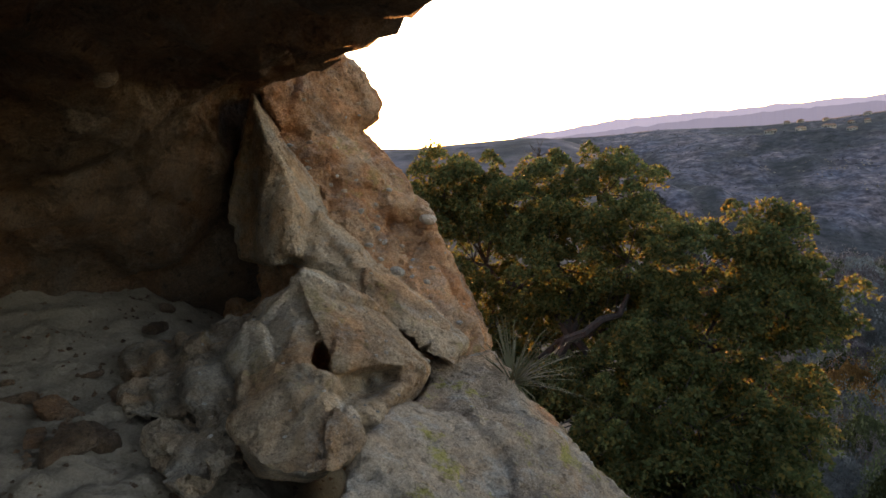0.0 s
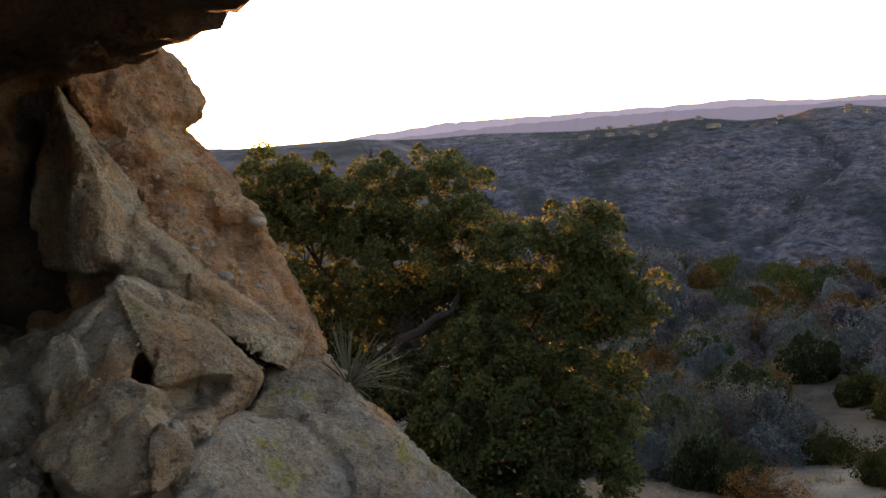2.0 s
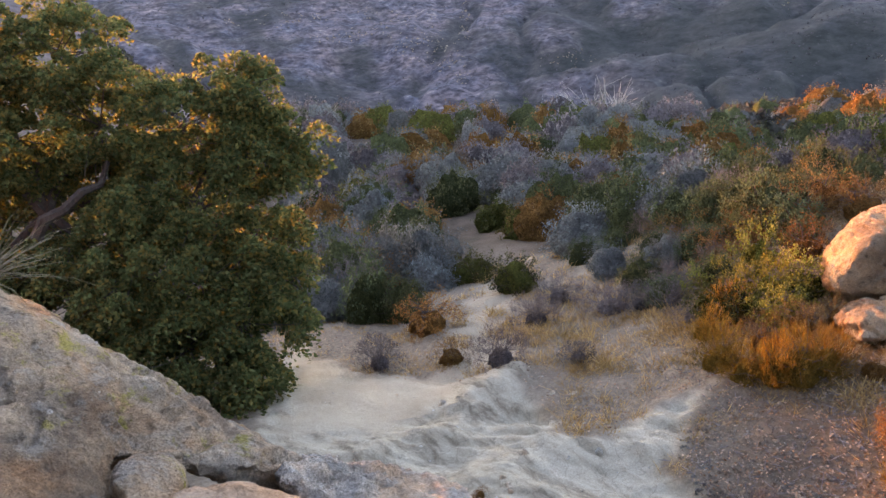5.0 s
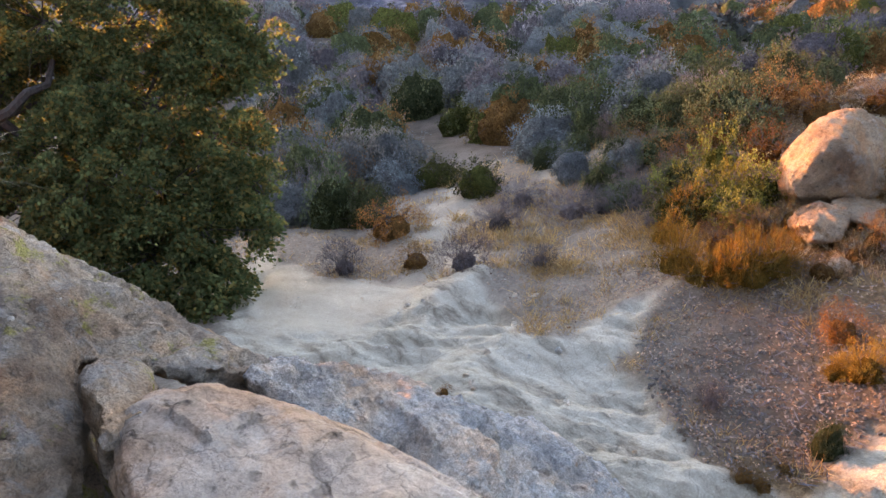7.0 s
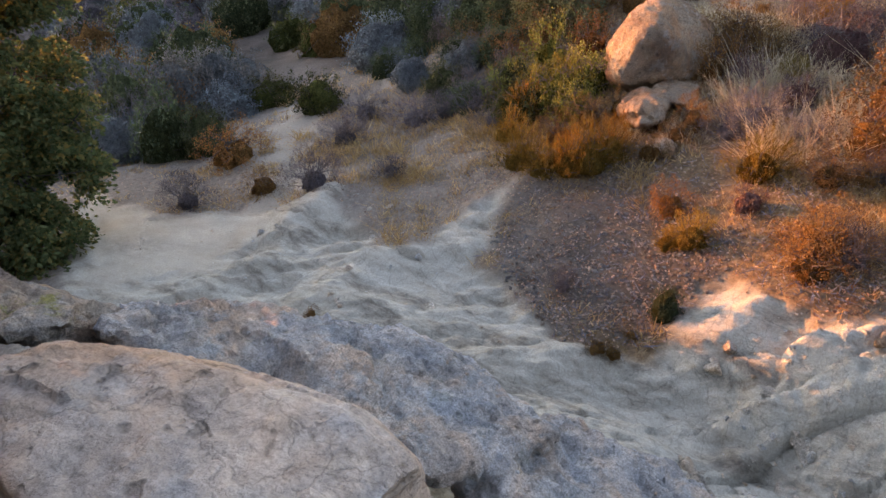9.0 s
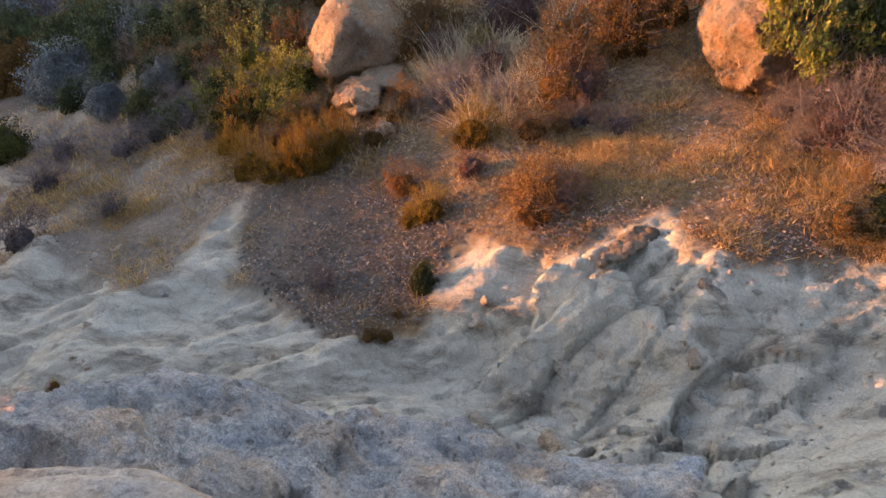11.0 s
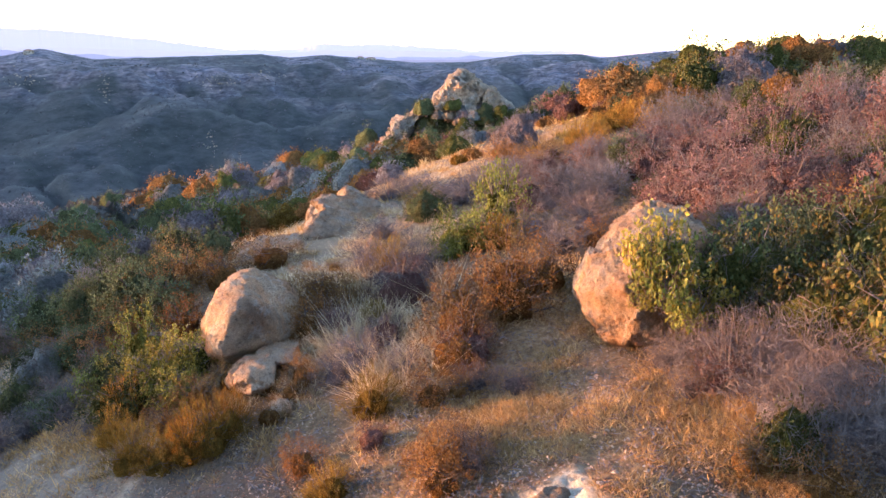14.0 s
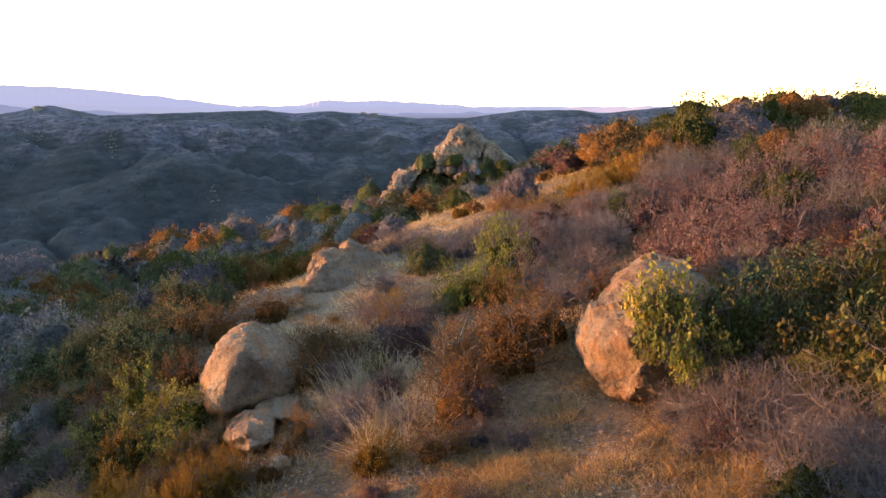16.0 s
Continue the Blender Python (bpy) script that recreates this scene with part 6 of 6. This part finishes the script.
    for c, rw, rh in lobes:
        n = int(125 * (rw * rh + 0.10))
        d = rng.normal(size=(n, 3))
        d /= np.linalg.norm(d, axis=1)[:, None]
        d *= rng.uniform(0.35, 1.0, (n, 1)) ** 0.5 * rng.uniform(0.9, 1.22, (n, 1))
        for t, dd in zip(np.array(c) + d * np.array([rw, rw, rh]), d):
            # a spray: leaves over a drooping cushion
            m, wide = rng.randint(90, 240), rng.uniform(0.09, 0.2)
            q = rng.normal(size=(m, 3))
            q /= np.linalg.norm(q, axis=1)[:, None]
            q[:, 2] = np.abs(q[:, 2]) * 0.75 - 0.25
            q *= rng.uniform(0.55, 1.1, (m, 1))
            spot = t + q * wide
            spot[:, 2] -= 0.5 * (q[:, 0] ** 2 + q[:, 1] ** 2) * wide
            cs.append(spot)
            hs.append(q + dd * 0.3 + [0, 0, -0.3])
    cs, hs = np.concatenate(cs), np.concatenate(hs)
    # the bent limb stays bare of leaves on its open side
    far = np.linalg.norm(cs, axis=1)
    turn, rise = np.degrees(np.arctan2(cs[:, 0], cs[:, 1])), np.degrees(np.arcsin(cs[:, 2] / far))
    open_ = (((turn - 12.0) / 3.4) ** 2 + ((rise + 13.6 - 0.35 * (turn - 12.0)) / 1.0) ** 2 < 1) & (far < 7.7)
    cs, hs = cs[~open_], hs[~open_]
    part("crown", leaves(rng, cs, hs, 0.048, 0.032, 0.6, False, hs), OAK_LEAF, root, "small stiff dark green leaves", "stuff")
    return root


oak_tree()


def yucca(bearing, tilt, far):
    root = new("yucca")
    tagged(root, "spiky grey-green yucca tuft in a rock crevice", "plant")
    base = at(bearing, tilt, far)
    rng = np.random.RandomState(3)
    for k in range(130):
        verts, faces = [], []
        a, up = rng.uniform(0, 2 * math.pi), rng.uniform(0.1, 1.2)
        d = Vector((math.cos(a), math.sin(a), up)).normalized()
        side = d.cross(Vector((0, 0, 1))).normalized() * 0.0045
        ln = rng.uniform(0.28, 0.50)
        for s in (0, 0.35, 0.7):
            c = base + d * ln * s + Vector((0, 0, -0.10 * s * s * (1.2 - up * 0.5)))
            verts += [c - side * (1.1 - s), c + side * (1.1 - s)]
        verts.append(base + d * ln + Vector((0, 0, -0.13 * (1.2 - up * 0.5))))
        part("blade", ([tuple(v) for v in verts], [(0, 1, 3, 2), (2, 3, 5, 4), (4, 5, 6)]), YUCCA, root)
    return root


yucca(4.6, -18.6, 3.3)


def bleached_tree():
    root = new("bare_tree")
    tagged(root, "small bleached leafless tree in the chaparral", "tree")
    x, y, z = sight(53.0, -13.3)
    rng = np.random.RandomState(8)
    paths, fine = [], []
    base = Vector((x, y, z))
    s = math.hypot(x, y) / 40
    for k in range(26):
        d = Vector((rng.normal() * 0.6, rng.normal() * 0.6, rng.uniform(0.6, 1.2)))
        mid = base + d * 0.9 * s
        end = mid + (d + Vector(rng.normal(size=3) * 0.5)) * 0.9 * s
        paths.append([(base, 0.06 * s), (mid, 0.04 * s), (end, 0.015 * s)])
        for j in range(7):
            fine.append([(mid.lerp(end, rng.rand()), 0.016 * s), (end + Vector(rng.normal(size=3) * 0.45 * s), 0.006 * s)])
    part("trunk", tubes(paths, 4), WHITE_TWIG, root)
    part("twig", tubes(fine, 3), WHITE_TWIG, root, kind="stuff")


bleached_tree()


def stuff(name, v, f, material, label, category):
    mesh = bpy.data.meshes.new(name)
    mesh.from_pydata(v.tolist(), [], f.tolist())
    mesh.materials.append(material)
    return tagged(new(name, mesh), label, category, kind="stuff")


def grass(name, count, bearings, ranges, tall, thin, seed, label, material=None):
    """Blades of dry grass over a stretch of the hillside."""
    rng = np.random.RandomState(seed)
    tufts = count // 16
    b = np.radians(rng.uniform(*bearings, tufts))
    r = np.exp(rng.uniform(math.log(ranges[0]), math.log(ranges[1]), tufts))
    x, y = r * np.sin(b), r * np.cos(b)
    keep = (fbm(flat(x, y), 0.6, 3) + 0.35 * rng.rand(tufts) > 0.10) & (rock_share(x, y) < 0.3) & (gravel_share(x, y) < rng.rand(tufts)) & (trail_share(x, y) < 0.5)
    x, y = np.repeat(x[keep], 16), np.repeat(y[keep], 16)
    n = len(x)
    big = np.repeat(rng.uniform(0.55, 1.3, keep.sum()), 16)[:, None]
    off = rng.normal(size=(n, 2)) * 0.035 * big
    x, y = x + off[:, 0], y + off[:, 1]
    base = np.stack([x, y, height(x, y) - 0.01], axis=1)
    h = tall * big * rng.uniform(0.5, 1.3, (n, 1)) * (0.7 + 0.9 * np.clip(fbm(base, 0.6, 2)[:, None] + 0.3, 0, 1))
    lean = rng.normal(size=(n, 3)) * 0.6
    lean[:, :2] += off / 0.035 * 0.4
    lean[:, 2] = 1
    side = rng.normal(size=(n, 3))
    side[:, 2] = 0
    side /= np.linalg.norm(side, axis=1)[:, None]
    w = thin * rng.uniform(0.7, 1.3, (n, 1)) * (np.hypot(x, y)[:, None] / 6) ** 0.6
    top = base + lean * h
    v = np.stack([base - side * w, base + side * w, top], axis=1).reshape(-1, 3)
    return stuff(name, v, np.arange(3 * n).reshape(-1, 3), material or STRAW, label, "grass")


grass("dry_grass", 120000, (64, 128), (2.9, 16), 0.055, 0.005, 1, "short golden dry grass and litter on the hillside")
grass("dry_grass", 110000, (92, 128), (3.2, 6.0), 0.045, 0.0032, 6, "tangled golden dry grass below the big boulder")
grass("dry_grass", 16000, (50, 72), (3.6, 6.6), 0.05, 0.0045, 8, "thin dry grass on the stony dirt")
grass("dry_grass", 16000, (40, 64), (5.0, 10), 0.09, 0.004, 7, "dry grey-gold grass between the bushes")
grass("wild_oats", 5000, (79, 90), (4.6, 6.8), 0.2, 0.0035, 2, "tall pale wild oats among the shrubs", PALE_STRAW)
grass("wild_oats", 34000, (72, 91), (4.8, 13), 0.085, 0.0035, 9, "pale bleached wild oats on the rocky crest", PALE_STRAW)
grass("dry_grass", 24000, (24, 66), (5.0, 9.5), 0.05, 0.004, 3, "short dry grass beside the sandy path")
grass("dry_grass", 9000, (74, 100), (9, 20), 0.12, 0.006, 4, "golden dry grass on the crest")


def litter(name, count, bearings, ranges, size, seed, material, label, category="litter", long_=1.7):
    """Fallen leaves, bark and twigs lying loose on the ground."""
    rng = np.random.RandomState(seed)
    b = np.radians(rng.uniform(*bearings, count))
    r = np.exp(rng.uniform(math.log(ranges[0]), math.log(ranges[1]), count))
    x, y = r * np.sin(b), r * np.cos(b)
    keep = (rock_share(x, y) < 0.3 + 0.5 * (rng.rand(count) < 0.05)) & (fbm(flat(x, y), 0.5, 3) > rng.uniform(-0.7, 0.3, count))
    x, y = x[keep], y[keep]
    n = len(x)
    c = np.stack([x, y, height(x, y) + rng.uniform(0.004, 0.03, n)], axis=1)
    flat_ = rng.normal(size=(n, 3)) * np.array([1, 1, 0.35])
    v, f = leaves(rng, c, flat_, size * long_, size, 0.1, False, np.repeat([[0, 0, 1.0]], n, axis=0))
    return stuff(name, v, f, material, label, category)


litter("leaf_litter", 30000, (60, 128), (2.9, 9), 0.013, 51, LITTER, "curled dry leaves and bark bits on the hillside")
litter("leaf_litter", 9000, (24, 66), (3.8, 9), 0.012, 52, LITTER, "dry leaves and bits beside the sandy path")
litter("dead_twigs", 9000, (58, 128), (2.9, 8), 0.006, 53, DUSK, "thin grey dead twigs lying on the slope", "twigs", 16)


def far_scrub(name, count, bearings, ranges, size, cards, seed, material, label, grain=0.62):
    """Low bushes too far to count."""
    rng = np.random.RandomState(seed)
    b = np.radians(rng.uniform(*bearings, count))
    r = np.exp(rng.uniform(math.log(ranges[0]), math.log(ranges[1]), count))
    x, y = r * np.sin(b), r * np.cos(b)
    keep = fbm(flat(x, y), 45, 4) + 0.4 * rng.rand(count) > 0.05
    x, y = x[keep], y[keep]
    n = len(x)
    s = rng.uniform(*size, n) * (0.6 + r[keep] / ranges[1])
    c = np.stack([x, y, height(x, y)], axis=1)
    c = np.repeat(c, cards, axis=0)
    s = np.repeat(s, cards)[:, None]
    d = rng.normal(size=(n * cards, 3))
    d[:, 2] = np.abs(d[:, 2])
    d /= np.linalg.norm(d, axis=1)[:, None]
    centres = c + d * s * 0.75
    v, f = leaves(rng, centres, d * 0.2, 1.0, 0.8, 1.0)
    mid = np.repeat(centres, 4, axis=0)
    v = mid + (v - mid) * np.repeat(s, 4, axis=0) * grain
    return stuff(name, v, f, material, label, "scrub")


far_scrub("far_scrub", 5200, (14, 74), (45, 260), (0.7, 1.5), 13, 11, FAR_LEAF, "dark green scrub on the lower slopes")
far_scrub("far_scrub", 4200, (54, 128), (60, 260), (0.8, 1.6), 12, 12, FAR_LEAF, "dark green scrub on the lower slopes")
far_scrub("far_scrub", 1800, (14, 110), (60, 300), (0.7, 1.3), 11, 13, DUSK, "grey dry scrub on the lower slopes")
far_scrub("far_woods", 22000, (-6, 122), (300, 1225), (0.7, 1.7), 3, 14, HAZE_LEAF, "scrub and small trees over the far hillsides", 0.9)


# ---- houses along the far ridge ----
HOUSE_WALL = stone("house_plaster", (0.24, 0.22, 0.19), (0.30, 0.275, 0.24), (0.37, 0.34, 0.30), 30, 0, 0, 0.0)
HOUSE_ROOF = stone("house_tiles", (0.18, 0.10, 0.07), (0.24, 0.14, 0.10), (0.30, 0.19, 0.14), 30, 0, 0, 0.0)


def house(bearing, tilt, long_, seed, far=1150):
    """A far villa: walls, hipped roof and dark windows."""
    rng = np.random.RandomState(seed)
    x, y = plan(bearing, far)
    root = new("house")
    tagged(root, "pale villa with a low tiled roof on the ridge", "house", "houses on the ridge")
    w, d, h = long_, long_ * 0.55, 3.4
    root.matrix_basis = pose(x, y, ground_at(x, y) - 0.6, 0, 0, -bearing + rng.uniform(-35, 35))
    a, b2 = w / 2, d / 2
    v = [(-a, -b2, -2), (a, -b2, -2), (a, b2, -2), (-a, b2, -2), (-a, -b2, h), (a, -b2, h), (a, b2, h), (-a, b2, h)]
    f = [(0, 1, 5, 4), (1, 2, 6, 5), (2, 3, 7, 6), (3, 0, 4, 7)]
    part("wall", (v, f), HOUSE_WALL, root)
    e = 0.6
    v = [(-a - e, -b2 - e, h), (a + e, -b2 - e, h), (a + e, b2 + e, h), (-a - e, b2 + e, h), (-a + b2, 0, h + 2.0), (a - b2, 0, h + 2.0)]
    part("roof", (v, [(0, 1, 5, 4), (1, 2, 5), (2, 3, 4, 5), (3, 0, 4), (3, 2, 1, 0)]), HOUSE_ROOF, root)
    for k in range(3):
        c = -a + w * (k + 0.5) / 3
        v = [(c - 0.8, -b2 - 0.05, 1), (c + 0.8, -b2 - 0.05, 1), (c + 0.8, -b2 - 0.05, 2.4), (c - 0.8, -b2 - 0.05, 2.4)]
        v += [(p[0], p[1] + 0.2, p[2]) for p in v]
        part("window", (v, [(0, 1, 2, 3), (7, 6, 5, 4), (0, 4, 5, 1), (2, 6, 7, 3)]), TWIG, root)


hrng = np.random.RandomState(17)
for k in range(34):
    b = hrng.choice([25.5, 27, 29, 31, 33, 35, 37.5, 39, 44, 47, 49]) + hrng.uniform(-0.9, 0.9)
    house(b, 0, hrng.uniform(7, 12), k, hrng.uniform(1060, 1220))
house(84.2, 0, 16, 50, 1235)
house(83.4, 0, 11, 51, 1230)
house(60.6, 0, 12, 52, 1180)
